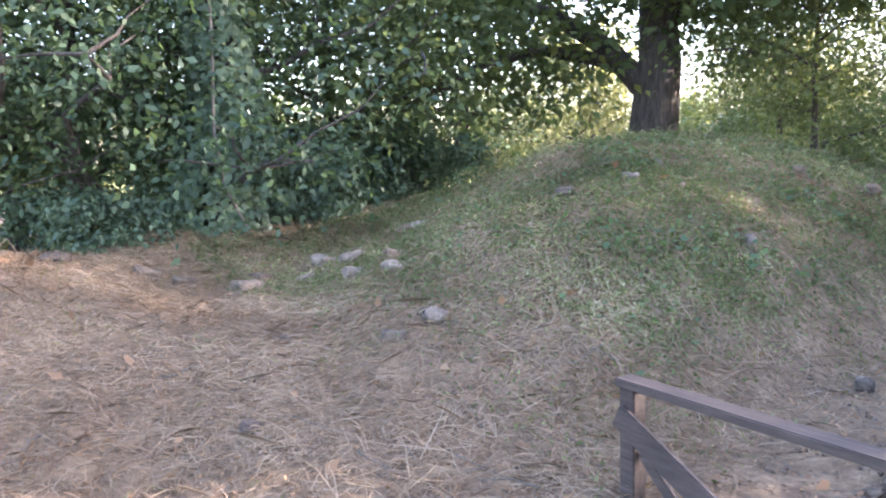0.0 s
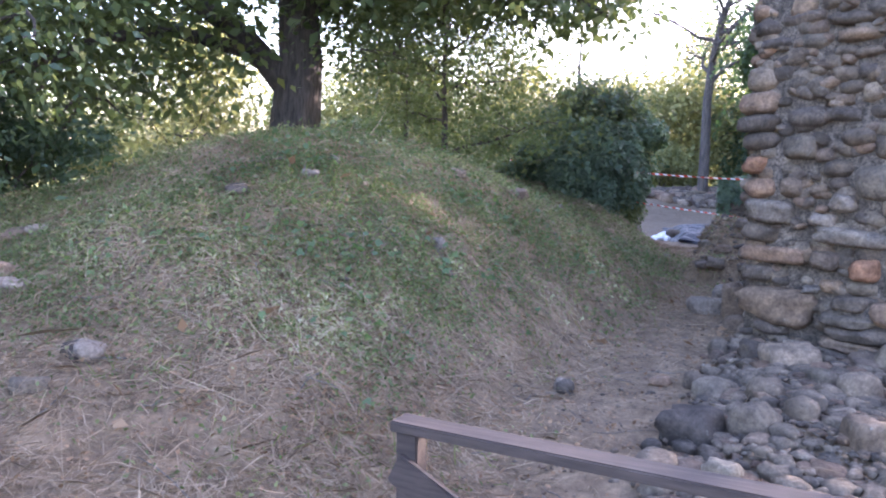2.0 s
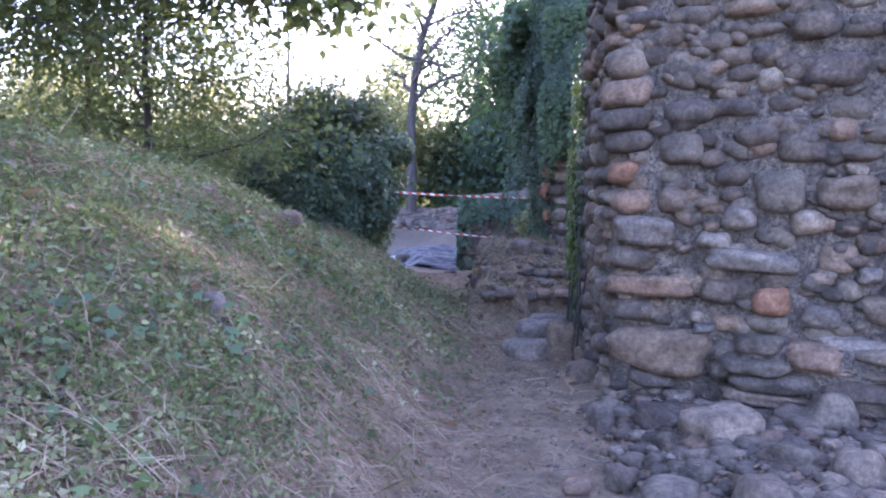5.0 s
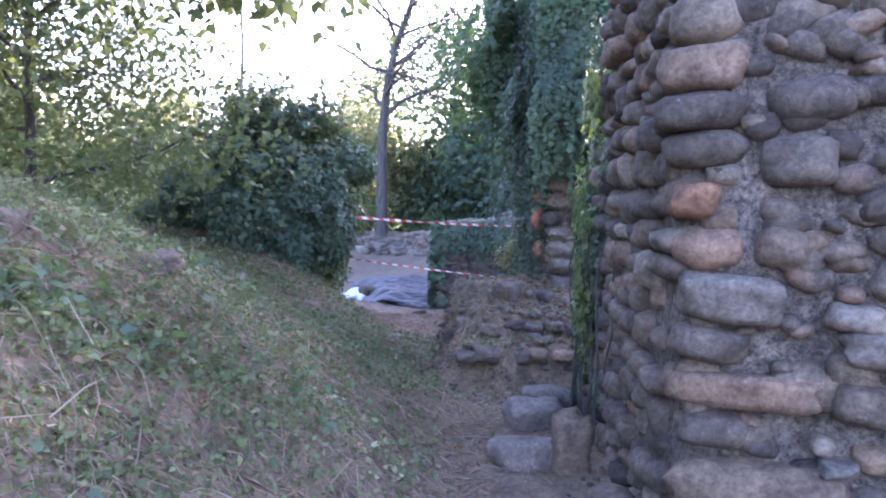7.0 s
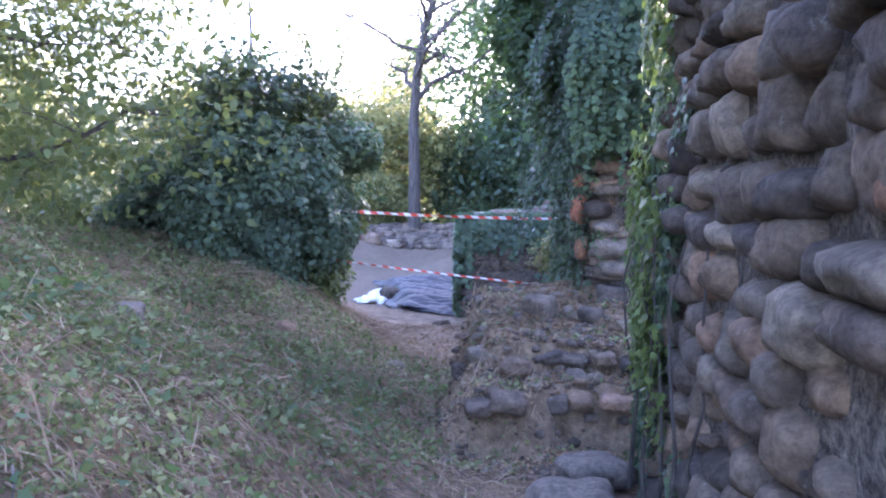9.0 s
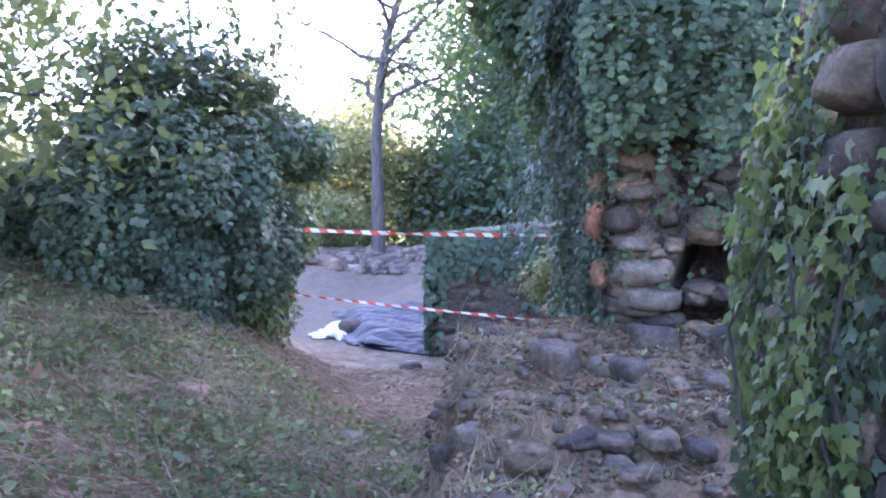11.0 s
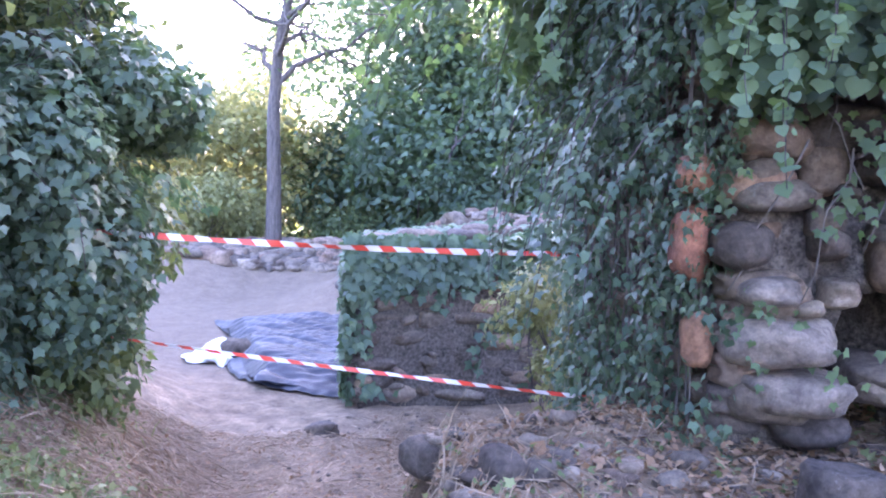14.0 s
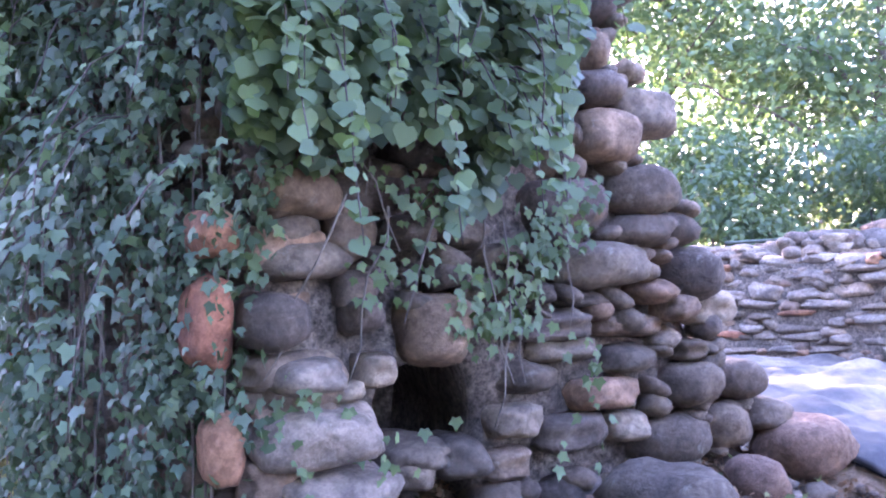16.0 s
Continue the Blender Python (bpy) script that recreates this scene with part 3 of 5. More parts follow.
def bush(name, centre, radii, leaves, size, mat, seed=0, shape="oval", hollow=0.5, lumps=26, stems_in=9, **tags):
    """A dense mass of leaves on an uneven, lumpy body, with stems inside."""
    r = np.random.default_rng(seed)
    c, rad = np.array(centre), np.array(radii)
    lump = r.normal(size=(lumps, 3))
    lump = unit(lump) * r.uniform(0.45, 0.95, (lumps, 1))
    lr = r.uniform(0.22, 0.5, lumps)
    k = r.integers(0, lumps, leaves)
    d = unit(r.normal(size=(leaves, 3)))
    q = lump[k] + d * lr[k, None] * r.uniform(hollow, 1.05, (leaves, 1)) ** 0.6
    p = c + q * rad
    p[:, 2] = np.maximum(p[:, 2], ground(p[:, 0], p[:, 1]) + 0.02)
    t = new(name)
    tagged(t, **tags)
    rr = random.Random(seed)
    stems = []
    for i in range(stems_in):
        tip = c + lump[i] * rad * 0.9
        b = c + np.array([rr.uniform(-0.4, 0.4) * rad[0], rr.uniform(-0.4, 0.4) * rad[1], 0])
        b[2] = float(ground(b[0], b[1])) - 0.05
        stems.append((bent(b, tip, rr, 0.07, 4), 0.016 * max(rad), 0.006))
    link("stem", limbs_mesh("stems", stems, M_BARK, 5), t)
    face = unit(d * 0.8 + r.normal(size=(leaves, 3)) * 0.5 + np.array([0, 0, 0.5]))
    along = unit(r.normal(size=(leaves, 3)) * 0.6 + np.array([0, 0, -0.8]))
    cl = leaf_cloud("foliage", p, face, along, size * r.uniform(0.6, 1.3, leaves), shape, [mat])
    cl.parent = t
    return t


def gz(x, y):
    return float(ground(x, y))


# ---- trees ----
R = random.Random(5)
tb = Vector((-5.2, 8.5, gz(-5.2, 8.5) - 0.2))
limb_a = [Vector((-5.3, 8.45, 2.6)), Vector((-5.7, 8.1, 3.2)), Vector((-6.3, 7.5, 3.75)), Vector((-6.9, 6.9, 4.1)), Vector((-7.4, 6.3, 4.6))]
limb_b = [Vector((-5.6, 8.2, 3.0)), Vector((-6.2, 7.2, 3.2)), Vector((-6.5, 6.4, 3.0)), Vector((-6.7, 5.6, 2.6)), Vector((-6.8, 5.0, 2.3))]
tips = [tuple(p) for p in limb_a[1:] + limb_b[1:]]
tips += [(-6.8 + R.uniform(-1.4, 1.2), 6.2 + R.uniform(-2.0, 1.6), R.uniform(2.4, 4.6)) for _ in range(60)]
tips += [(-4.0 + R.uniform(-1.6, 2.6), 7.6 + R.uniform(-1.0, 1.6), R.uniform(3.7, 5.2)) for _ in range(46)]
limb_c = [Vector((-5.1, 8.6, 4.6)), Vector((-4.2, 9.2, 4.7)), Vector((-3.0, 9.8, 4.5)), Vector((-1.9, 10.3, 4.0)), Vector((-1.1, 10.5, 3.55))]
tips += [(-1.9 + R.uniform(-1.3, 0.95), 10.4 + R.uniform(-0.6, 0.6), 4.05 + R.uniform(-0.4, 0.7)) for _ in range(26)]
chestnut = tree("chestnut_tree", tb, (-5.0, 8.7, 8.6), 0.43, 3, 26000, 0.17, 3.4, 0.33, 0.42, "oval", M_LEAF, M_BARK, 12, 5,
                [(limb_a, 0.2, 0.05), (limb_b, 0.11, 0.03), (limb_c, 0.10, 0.02)], tips, label="large dark-barked chestnut tree behind the grassy mound", category="tree")


def simple_tree(name, x, y, h, r0, leaves, size, spread, seed, mat, label, start=0.25, bark=None, clump=0.5, lean=(0.0, 0.0), branches=10, twigs=5, shape="oval"):
    z = gz(x, y) - 0.2
    return tree(name, (x, y, z), (x + lean[0], y + lean[1], z + h), r0, seed, leaves, size, spread, start, clump, shape, mat, bark, branches, twigs, label=label, category="tree", group="trees round the site")


simple_tree("hazel_tree", -3.6, 10.2, 4.3, 0.06, 26000, 0.085, 2.0, 11, M_LEAF, "bushy small tree with many fine stems and loose green leaves", 0.1, clump=0.38, branches=14, twigs=8)
simple_tree("hazel_tree", -5.2, 12.0, 4.5, 0.06, 18000, 0.095, 2.2, 12, M_LEAF, "bushy small tree with many fine stems and loose green leaves", 0.1, clump=0.4)
simple_tree("thin_tree", -4.0, 19.2, 6.5, 0.09, 0, 0.1, 1.6, 13, M_LEAF, "thin bare grey tree with a forked top behind the hedge", 0.45, M_BARK_PALE, branches=6, twigs=3)
z0 = gz(-1.65, 26) - 0.2
tall_path = [Vector((-1.65 + dx, 26, z0 + dz)) for dx, dz in ((0, 0), (0.02, 1.6), (0.0, 3.2), (0.1, 4.6), (0.35, 5.9), (0.85, 7.3), (1.35, 8.7), (1.9, 10.4), (2.5, 12.6))]
tree("tall_tree", tall_path[0], tall_path[-1], 0.19, 14, 2200, 0.11, 2.6, 0.3, 0.5, "oval", M_LEAF, M_BARK, 26, 11, path=tall_path, label="tall dark leaning tree with thin branches and sparse leaves", category="tree", group="trees round the site")

# hedge beside the path
bush("ivy_hedge", (-1.85, 12.3, 1.45), (0.85, 0.95, 1.15), 80000, 0.044, M_IVY, 21, "lobed", label="dense dark ivy-covered hedge at the edge of the path", category="hedge")
bush("ivy_hedge", (-2.75, 12.5, 1.15), (0.6, 0.8, 0.6), 26000, 0.048, M_IVY, 22, "lobed", label="lower shoulder of dark ivy beside the tall hedge", category="hedge")
bush("ivy_hedge", (-1.3, 12.6, 2.1), (0.6, 0.5, 0.45), 10000, 0.05, M_IVY, 23, "lobed", stems_in=0, label="overhanging ivy shoots at the top of the hedge", category="hedge")
# woods
for i, (x, y, h, sp, n) in enumerate([(3.0, 29, 9, 3.6, 15000), (6.5, 27, 10, 3.6, 15000), (0.6, 33, 8.5, 3.2, 9000), (10, 24, 13.5, 4.2, 17000), (4, 36, 12, 4.5, 9000)]):
    simple_tree("broadleaf_tree", x, y, h, 0.2, n, 0.2, sp, 30 + i, M_LEAF_DARK, "tall dense dark green tree at the edge of the wood", 0.08, clump=0.8, branches=14)
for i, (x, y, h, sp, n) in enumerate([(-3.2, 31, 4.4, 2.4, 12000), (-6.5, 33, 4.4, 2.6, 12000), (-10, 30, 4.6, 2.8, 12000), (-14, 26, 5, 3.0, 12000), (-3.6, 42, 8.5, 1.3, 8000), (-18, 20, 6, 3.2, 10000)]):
    simple_tree("sunlit_tree", x, y, h, 0.12, n, 0.2, sp, 50 + i, M_LEAF_YELLOW_HAZY, "sunlit yellow-green tree beyond the clearing", 0.08, clump=0.7, branches=12)
for i, (x, y, h, sp, n) in enumerate([(-7.2, 2.2, 6.5, 2.4, 24000), (-8.5, 4.8, 6, 2.6, 18000), (-8.8, -0.2, 6.5, 2.8, 22000), (-10.5, 7.5, 7, 3, 14000), (-11, 2.5, 7, 3, 14000), (-10, -3.0, 7, 3, 14000), (-8.0, 1.0, 7, 2.4, 26000), (-10.5, 0.5, 7.5, 3, 20000)]):
    simple_tree("broadleaf_tree", x, y, h, 0.14, n, 0.10, sp, 60 + i, M_LEAF_DARK if i % 2 == 0 else M_LEAF, "dense leafy tree behind the straw bank", 0.05, clump=0.5, branches=14)
for i, (x, y, h, sp, n) in enumerate([(14.5, 15.5, 7, 3, 14000), (15.5, 12, 7.5, 3, 14000), (18, 9.5, 8, 3.4, 10000), (13, 19, 10.5, 3.4, 12000), (20, 15, 9, 3.6, 9000)]):
    simple_tree("broadleaf_tree", x, y, h, 0.14, int(n * 1.3), 0.17, sp, 80 + i, M_LEAF if i == 2 else M_LEAF_DARK, "dense leafy green tree beyond the pit", 0.05, clump=0.6, branches=14)

for i, (x, y, rx, rz, n) in enumerate([(2.6, 28, 2.6, 3.4, 15000), (5.6, 25.5, 2.8, 4.2, 16000), (0.4, 32, 2.4, 2.6, 12000), (9.0, 23, 3.0, 4.4, 14000), (4.0, 33, 3.0, 5.0, 12000)]):
    bush("broadleaf_tree", (x, y, gz(x, y) + rz * 0.75), (rx, rx * 0.8, rz), n, 0.24, M_LEAF_DARK, 300 + i, "oval", 0.5, 40, label="dense dark green tree with foliage down to the ground", category="tree")
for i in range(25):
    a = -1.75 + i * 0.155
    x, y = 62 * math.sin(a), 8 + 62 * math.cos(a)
    bush("distant_woods", (x, y, gz(x, y) + 2.5), (6.5, 5.0, 4.4 + (i % 3)), 3600, 0.6, M_LEAF if i % 2 else M_LEAF_YELLOW_HAZY, 330 + i, "oval", 0.5, 30, label="pale green woods across the far field", category="woods")
# the great ivy-clad trunk behind the bank
big = tree("ivy_clad_tree", (-6.3, 2.3, gz(-6.3, 2.3) - 0.3), (-6.1, 2.2, 8.5), 0.2, 71, 16000, 0.12, 2.6, 0.45, 0.42, "oval", M_LEAF_DARK, M_BARK, 11, 5, label="tree with its trunk thickly clad in ivy behind the straw bank", category="tree")


def ivy_patch(name, pts, out, size, mat, parent=None, droop=1.3, spread=0.36, shape="lobed", **tags):
    n = len(pts)
    face = unit(out + rng.normal(size=(n, 3)) * spread + np.array([0, 0, 0.35]))
    along = unit(rng.normal(size=(n, 3)) * 0.5 + np.array([0, 0, -droop]))
    ob = leaf_cloud(name, pts, face, along, size * rng.uniform(0.55, 1.3, n), shape, [mat], kind="stuff", **tags)
    if parent is not None:
        ob.parent = parent
    return ob


def field(a, b, f, seed):
    return np.sin(a * f + seed) * np.cos(b * f * 1.2 + seed * 2.1) + 0.6 * np.sin(a * f * 2.3 - b * f * 1.7 + seed * 3.3) + 0.4 * np.sin(b * f * 3.1 + a * f * 0.9 + seed)


def face_points(p0, p1, n, s_lo, s_hi, z_lo, z_hi, keep, off=(0.02, 0.2)):
    """Random points in front of a wall face; keep(s, z) gives the chance that one stays."""
    d = (Vector(p1) - Vector(p0)).normalized()
    s, z = rng.uniform(s_lo, s_hi, n), rng.uniform(z_lo, z_hi, n)
    k = rng.random(n) < np.clip(keep(s, z), 0, 1)
    s, z = s[k], z[k]
    o = rng.uniform(off[0], off[1], len(s))
    return np.stack([p0[0] + d.x * s + d.y * o, p0[1] + d.y * s - d.x * o, z], -1), np.tile(np.array([d.y, -d.x, 0.0]), (len(s), 1))


# trunk ivy
n = 9000
a, z = rng.uniform(0, 6.283, n), rng.uniform(0.6, 5.5, n)
rad = 0.3 + 0.1 * np.sin(z * 3 + a * 2) + rng.uniform(0, 0.12, n) + 0.35 * np.exp(-(z - 0.6))
pts = np.stack([-6.25 + np.cos(a) * rad, 2.28 + np.sin(a) * rad, z], -1)
ivy_patch("ivy", pts, np.stack([np.cos(a), np.sin(a), 0 * a], -1), 0.085, M_IVY, big, label="dark ivy leaves")
link("vine", limbs_mesh("vine", [([(-5.85, 2.0, 5.2), (-5.86, 2.05, 3.6), (-5.80, 2.02, 2.7), (-5.84, 2.0, 2.0), (-5.75, 2.05, 1.4), (-5.55, 2.2, 0.95)], 0.022, 0.015)], M_BARK_PALE, 6), big, "pale bare vine stem")
for i, (x, y, rx, rz, n, m) in enumerate([(-6.3, 3.6, 1.1, 0.75, 9000, M_IVY), (-6.6, 5.2, 1.2, 0.9, 9000, M_LEAF_DARK), (-7.6, 4.6, 1.3, 1.2, 8000, M_LEAF_DARK), (-6.6, 0.9, 1.0, 0.5, 6000, M_IVY), (-7.4, 2.6, 1.0, 1.1, 6000, M_LEAF_DARK)]):
    bush("understory_bush", (x, y, gz(x, y) + rz * 0.5), (rx, 1.0, rz), int(n * 1.5), 0.07, m, 120 + i, "oval", label="dark leafy undergrowth behind the straw bank", category="bush")
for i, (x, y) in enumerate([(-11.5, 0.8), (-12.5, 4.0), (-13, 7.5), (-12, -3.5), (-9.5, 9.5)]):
    bush("sunlit_bush", (x, y, gz(x, y) + 0.7), (1.8, 1.8, 1.2), 5000, 0.12, M_LEAF_YELLOW_HAZY, 140 + i, "oval", label="sunlit yellow-green bush in the field beyond the trees", category="bush")
for i, (x, y, rr, m) in enumerate([(-3.4, 27.5, 1.6, M_LEAF_YELLOW_HAZY), (-5.8, 28, 1.8, M_LEAF), (-8.5, 24, 2.0, M_LEAF_YELLOW_HAZY), (0.6, 29, 1.6, M_LEAF), (-6.0, 16.5, 1.2, M_LEAF_YELLOW_HAZY), (-8.0, 14.5, 1.5, M_LEAF), (3.0, 25.5, 1.6, M_LEAF_DARK), (6.0, 24.5, 1.8, M_LEAF_DARK), (-4.6, 14.6, 0.8, M_LEAF)]):
    bush("shrub", (x, y, gz(x, y) + rr * 0.45), (rr, rr * 0.8, rr * 0.8), 6500, 0.13, m, 160 + i, "oval", label="loose green and yellowing shrub at the edge of the clearing", category="bush")
for i, (x, y, m) in enumerate([(11.5, 13.5, M_LEAF_DARK), (12.5, 11.0, M_LEAF_DARK), (13.0, 8.8, M_LEAF_DARK), (11.8, 16.0, M_LEAF_DARK)]):
    bush("shrub", (x, y, gz(x, y) + 0.9), (1.5, 1.5, 1.2), 7000, 0.12, m, 180 + i, "oval", label="dense shrub on the far side of the pit", category="bush")

# ivy on the walls
ivy_one = tagged(new("wall_ivy"), "glossy ivy covering the far end of the tall cobble wall", "ivy")
p1, o1 = face_points(E, (1.12, 5.98), 90000, -0.05, 1.75, 0.0, 4.5, lambda s, z: (1.45 - s * 1.9 + 0.5 * field(s, z, 3.0, 1.0)) * (0.45 + 0.55 * smooth(z, 0.5, 1.6)) * (z < np.interp(s, [0, 0.25, 0.75, 1.0], [1.35, 1.7, 2.6, 4.5])), (0.02, 0.10))
pe = np.stack([rng.uniform(1.2, 1.9, 6000), 8.6 + rng.uniform(0.02, 0.22, 6000), rng.uniform(0.1, 1.4, 6000)], -1)
ivy_patch("foliage", np.concatenate([p1, pe]), np.concatenate([o1, np.tile(np.array([0.0, 1.0, 0.0]), (6000, 1))]), 0.031, M_IVY, ivy_one, label="glossy dark ivy leaves")
pf, of = face_points(E, (1.12, 5.98), 16000, -0.05, 0.75, 0.5, 4.3, lambda s, z: (0.55 - 0.6 * s + 0.7 * field(s, z, 3.0, 5.0)) * (z < np.interp(s, [0, 0.25, 0.75, 1.0], [1.4, 1.8, 2.7, 4.5])), (0.06, 0.17))
ivy_patch("shoot", pf, of, 0.036, M_IVY_FRESH, ivy_one, label="younger light green leaves")
r = random.Random(19)
link("stem", limbs_mesh("stem", [([(1.14 + r.uniform(-0.03, 0.03), yy + r.uniform(-0.05, 0.05) * k, 0.1 + k * 0.25) for k in range(6)], 0.012, 0.004) for yy in (7.3, 7.6, 7.9, 8.2, 8.5)], M_BARK, 5), ivy_one)
ivy_two = tagged(new("wall_ivy"), "dense ivy with light green shoots over the ruined wall", "ivy")
p2, o2 = face_points(F, G, 26000, -0.05, 1.4, 0.3, 4.4, lambda s, z: 0.85 - 1.1 * np.exp(-((s - 0.72) / 0.12) ** 2) * (z < 1.55) + 0.45 * field(s, z, 5.0, 2.0) - 0.5 * (s > 1.15) * (z < 1.6), (0.03, 0.2))
ivy_patch("foliage", p2, o2, 0.033, M_IVY, ivy_two, droop=1.6, spread=0.5, shape="lobed", label="small dark glossy ivy leaves")
p3, o3 = face_points(G, H, 52000, -0.1, 1.1, 1.6, 4.0, lambda s, z: (1.2 - 1.6 * np.exp(-((z - 1.66) / 0.32) ** 2) + 0.45 * field(s, z, 5.0, 3.0)) * (s < np.interp(z, [1.5, 1.7, 1.9, 2.4, 3.6], [0.2, 0.7, 0.82, 0.92, 0.9])), (0.04, 0.22))
ivy_patch("foliage", p3, o3, 0.038, M_IVY, ivy_two, droop=1.6, spread=0.3, shape="broad")
p4, o4 = face_points(G, H, 9000, -0.1, 1.05, 1.85, 3.6, lambda s, z: (0.5 + 0.6 * field(s, z, 3.3, 8.0)) * (s < np.interp(z, [1.6, 1.8, 2.0, 2.4, 3.6], [0.3, 0.65, 0.78, 0.88, 0.85])), (0.16, 0.32))
ivy_patch("shoot", p4, o4, 0.042, M_IVY_LIGHT, ivy_two, droop=1.5, spread=0.33, shape="broad", label="large light green ivy leaves")
p5, o5 = face_points(G, H, 2600, 0.0, 1.0, 0.95, 1.8, lambda s, z: (0.0 + 0.2 * smooth(z, 1.3, 1.6) + 0.5 * field(s, z, 6.0, 4.0)) * (1 - 0.9 * (s > 0.3) * (s < 0.8) * (z < 1.35)), (0.06, 0.16))
ivy_patch("shoot", p5, o5, 0.032, M_IVY_LIGHT, ivy_two, label="sparse ivy strands")
bush("overhanging_ivy", (1.3, 12.1, 3.15), (0.78, 0.6, 1.2), 32000, 0.055, M_IVY_LIGHT, 201, "lobed", stems_in=0, label="bulging crown of light green ivy over the wall top", category="ivy")
def shoots(parent, starts, outs, lengths, size, mat, seed, fall=0.8, shape="lobed", bark=M_BARK):
    """Trailing shoots: a thin stem that leaves its start outwards and bends down, with leaves on both sides."""
    r = random.Random(seed)
    stems, pts, nor = [], [], []
    for a, o, ln in zip(starts, outs, lengths):
        a, d, q = Vector(a), Vector(o).normalized(), []
        for k in range(9):
            q.append(a.copy())
            a = a + d * ln / 8
            d = (d + Vector((r.uniform(-0.22, 0.22), r.uniform(-0.22, 0.22), r.uniform(-0.1, 0.1) - fall * 0.3))).normalized()
        stems.append((q, 0.0035, 0.0015))
        for k in range(int(ln / 0.022)):
            u = k * 0.022 / ln * 8
            p = q[min(int(u), 7)].lerp(q[min(int(u) + 1, 8)], u - int(u))
            pts.append(tuple(p + Vector((r.uniform(-1, 1), r.uniform(-1, 1), r.uniform(-1, 0.5))) * size * 0.6))
            nor.append((o[0] + r.uniform(-0.6, 0.6), o[1] + r.uniform(-0.6, 0.6), abs(o[2]) * 0.4 + r.uniform(0, 0.7)))
    link("stem", limbs_mesh("stems", stems, bark, 4), parent, "thin trailing stems")
    ivy_patch("shoot", np.array(pts), np.array(nor), size, mat, parent, shape=shape, label="leaves along trailing shoots")


r = random.Random(31)
hedges = [ob for ob in scene.objects if ob.name.startswith("ivy_hedge")]
st, ou, le = [], [], []
for i in range(190):
    a, e = r.uniform(0, 6.283), r.uniform(0.0, 1.5)
    v = (math.cos(a) * math.cos(e), math.sin(a) * math.cos(e), math.sin(e))
    st.append((-1.85 + v[0] * 0.72, 12.3 + v[1] * 0.8, 1.5 + v[2] * 1.0))
    ou.append((v[0], v[1], v[2] + 0.35))
    le.append(r.uniform(0.25, 0.75))
shoots(hedges[0], st, ou, le, 0.055, M_IVY, 32)
st, ou, le = [], [], []
for i in range(60):
    st.append((-1.85 + r.uniform(-0.9, 0.8), 12.2 + r.uniform(-0.5, 0.4), 2.35 + r.uniform(-0.2, 0.25)))
    ou.append((r.uniform(-0.7, 0.7), r.uniform(-0.6, 0.2), 1.0))
    le.append(r.uniform(0.35, 0.85))
shoots(hedges[0], st, ou, le, 0.07, M_LEAF, 33, 0.7, "oval")
st = [(-2.35, 11.55, 1.75), (-2.3, 11.5, 1.6), (-2.1, 11.45, 1.95), (-1.5, 11.4, 1.9)]
for i, a in enumerate(st):
    link("twig", limbs_mesh("twig", [(bent(a, Vector(a) + Vector((-0.45 + 0.1 * i, -0.15, -0.2 + 0.1 * i)), r, 0.08, 5), 0.008, 0.003)], M_BARK_PALE, 5), hedges[0], "bare pale twig")
st, ou, le = [], [], []
for i in range(48):
    s0 = r.uniform(0.0, 1.3)
    st.append((F[0] - 0.16 + 0.065 * s0, F[1] - s0, r.uniform(1.7, 3.4)))
    ou.append((-1.0, r.uniform(-0.5, 0.3), -0.3))
    le.append(r.uniform(0.4, 0.95))
shoots(ivy_two, st, ou, le, 0.036, M_IVY, 34, 1.5, "lobed")
st, ou, le = [], [], []
for i in range(70):
    s0 = r.uniform(-0.15, 0.7)
    c = Vector(G) + (Vector(H) - Vector(G)).normalized() * s0
    st.append((c.x - 0.08, c.y - 0.2, r.uniform(2.0, 2.8) - 0.1 * s0))
    ou.append((-0.4, -1.0, -0.1))
    le.append(r.uniform(0.25, 0.6))
shoots(ivy_two, st, ou, le, 0.036, M_IVY_LIGHT, 35, 1.3, "broad")
st, ou, le = [], [], []
for i in range(44):
    a = r.uniform(2.2, 5.6)
    st.append((1.3 + math.cos(a) * 0.7, 12.1 + math.sin(a) * 0.55, r.uniform(2.3, 4.0)))
    ou.append((math.cos(a), math.sin(a), 0.2))
    le.append(r.uniform(0.4, 0.9))
shoots(ivy_two, st, ou, le, 0.055, M_IVY_LIGHT, 36, 1.2, "lobed")
r = random.Random(9)
vines = []
for i in range(11):
    s0, top, k0 = r.uniform(0, 1.1), r.uniform(1.5, 2.4), r.uniform(-0.05, 0.05)
    vines.append(([(G[0] + 0.92 * (s0 + k0 * k + r.uniform(-0.02, 0.02)) - 0.04, G[1] - 0.39 * (s0 + k0 * k) - 0.1 - r.uniform(0, 0.03), top - k * 0.09) for k in range(6)], 0.004, 0.002))
for i in range(26):
    s0, top = r.uniform(0.0, 1.25), r.uniform(1.4, 3.0)
    u = [s0 + r.uniform(-0.03, 0.03) for k in range(7)]
    vines.append(([(F[0] - 0.09 + 0.065 * v, F[1] - v, top - k * 0.22) for k, v in enumerate(u)], 0.006, 0.002))
link("stem", limbs_mesh("stem", vines, M_BARK_PALE, 5), ivy_two, "thin dry vine stems")
p6, o6 = face_points((0.14, 14.3), (2.9, 14.5), 12000, -0.1, 2.9, 0.1, 1.3, lambda s, z: 0.05 + 0.8 * smooth(z, 0.75, 1.0) + 0.3 * (s < 0.12) + 0.2 * field(s, z, 5.0, 6.0) - 0.16, (0.02, 0.12))
k = 9000
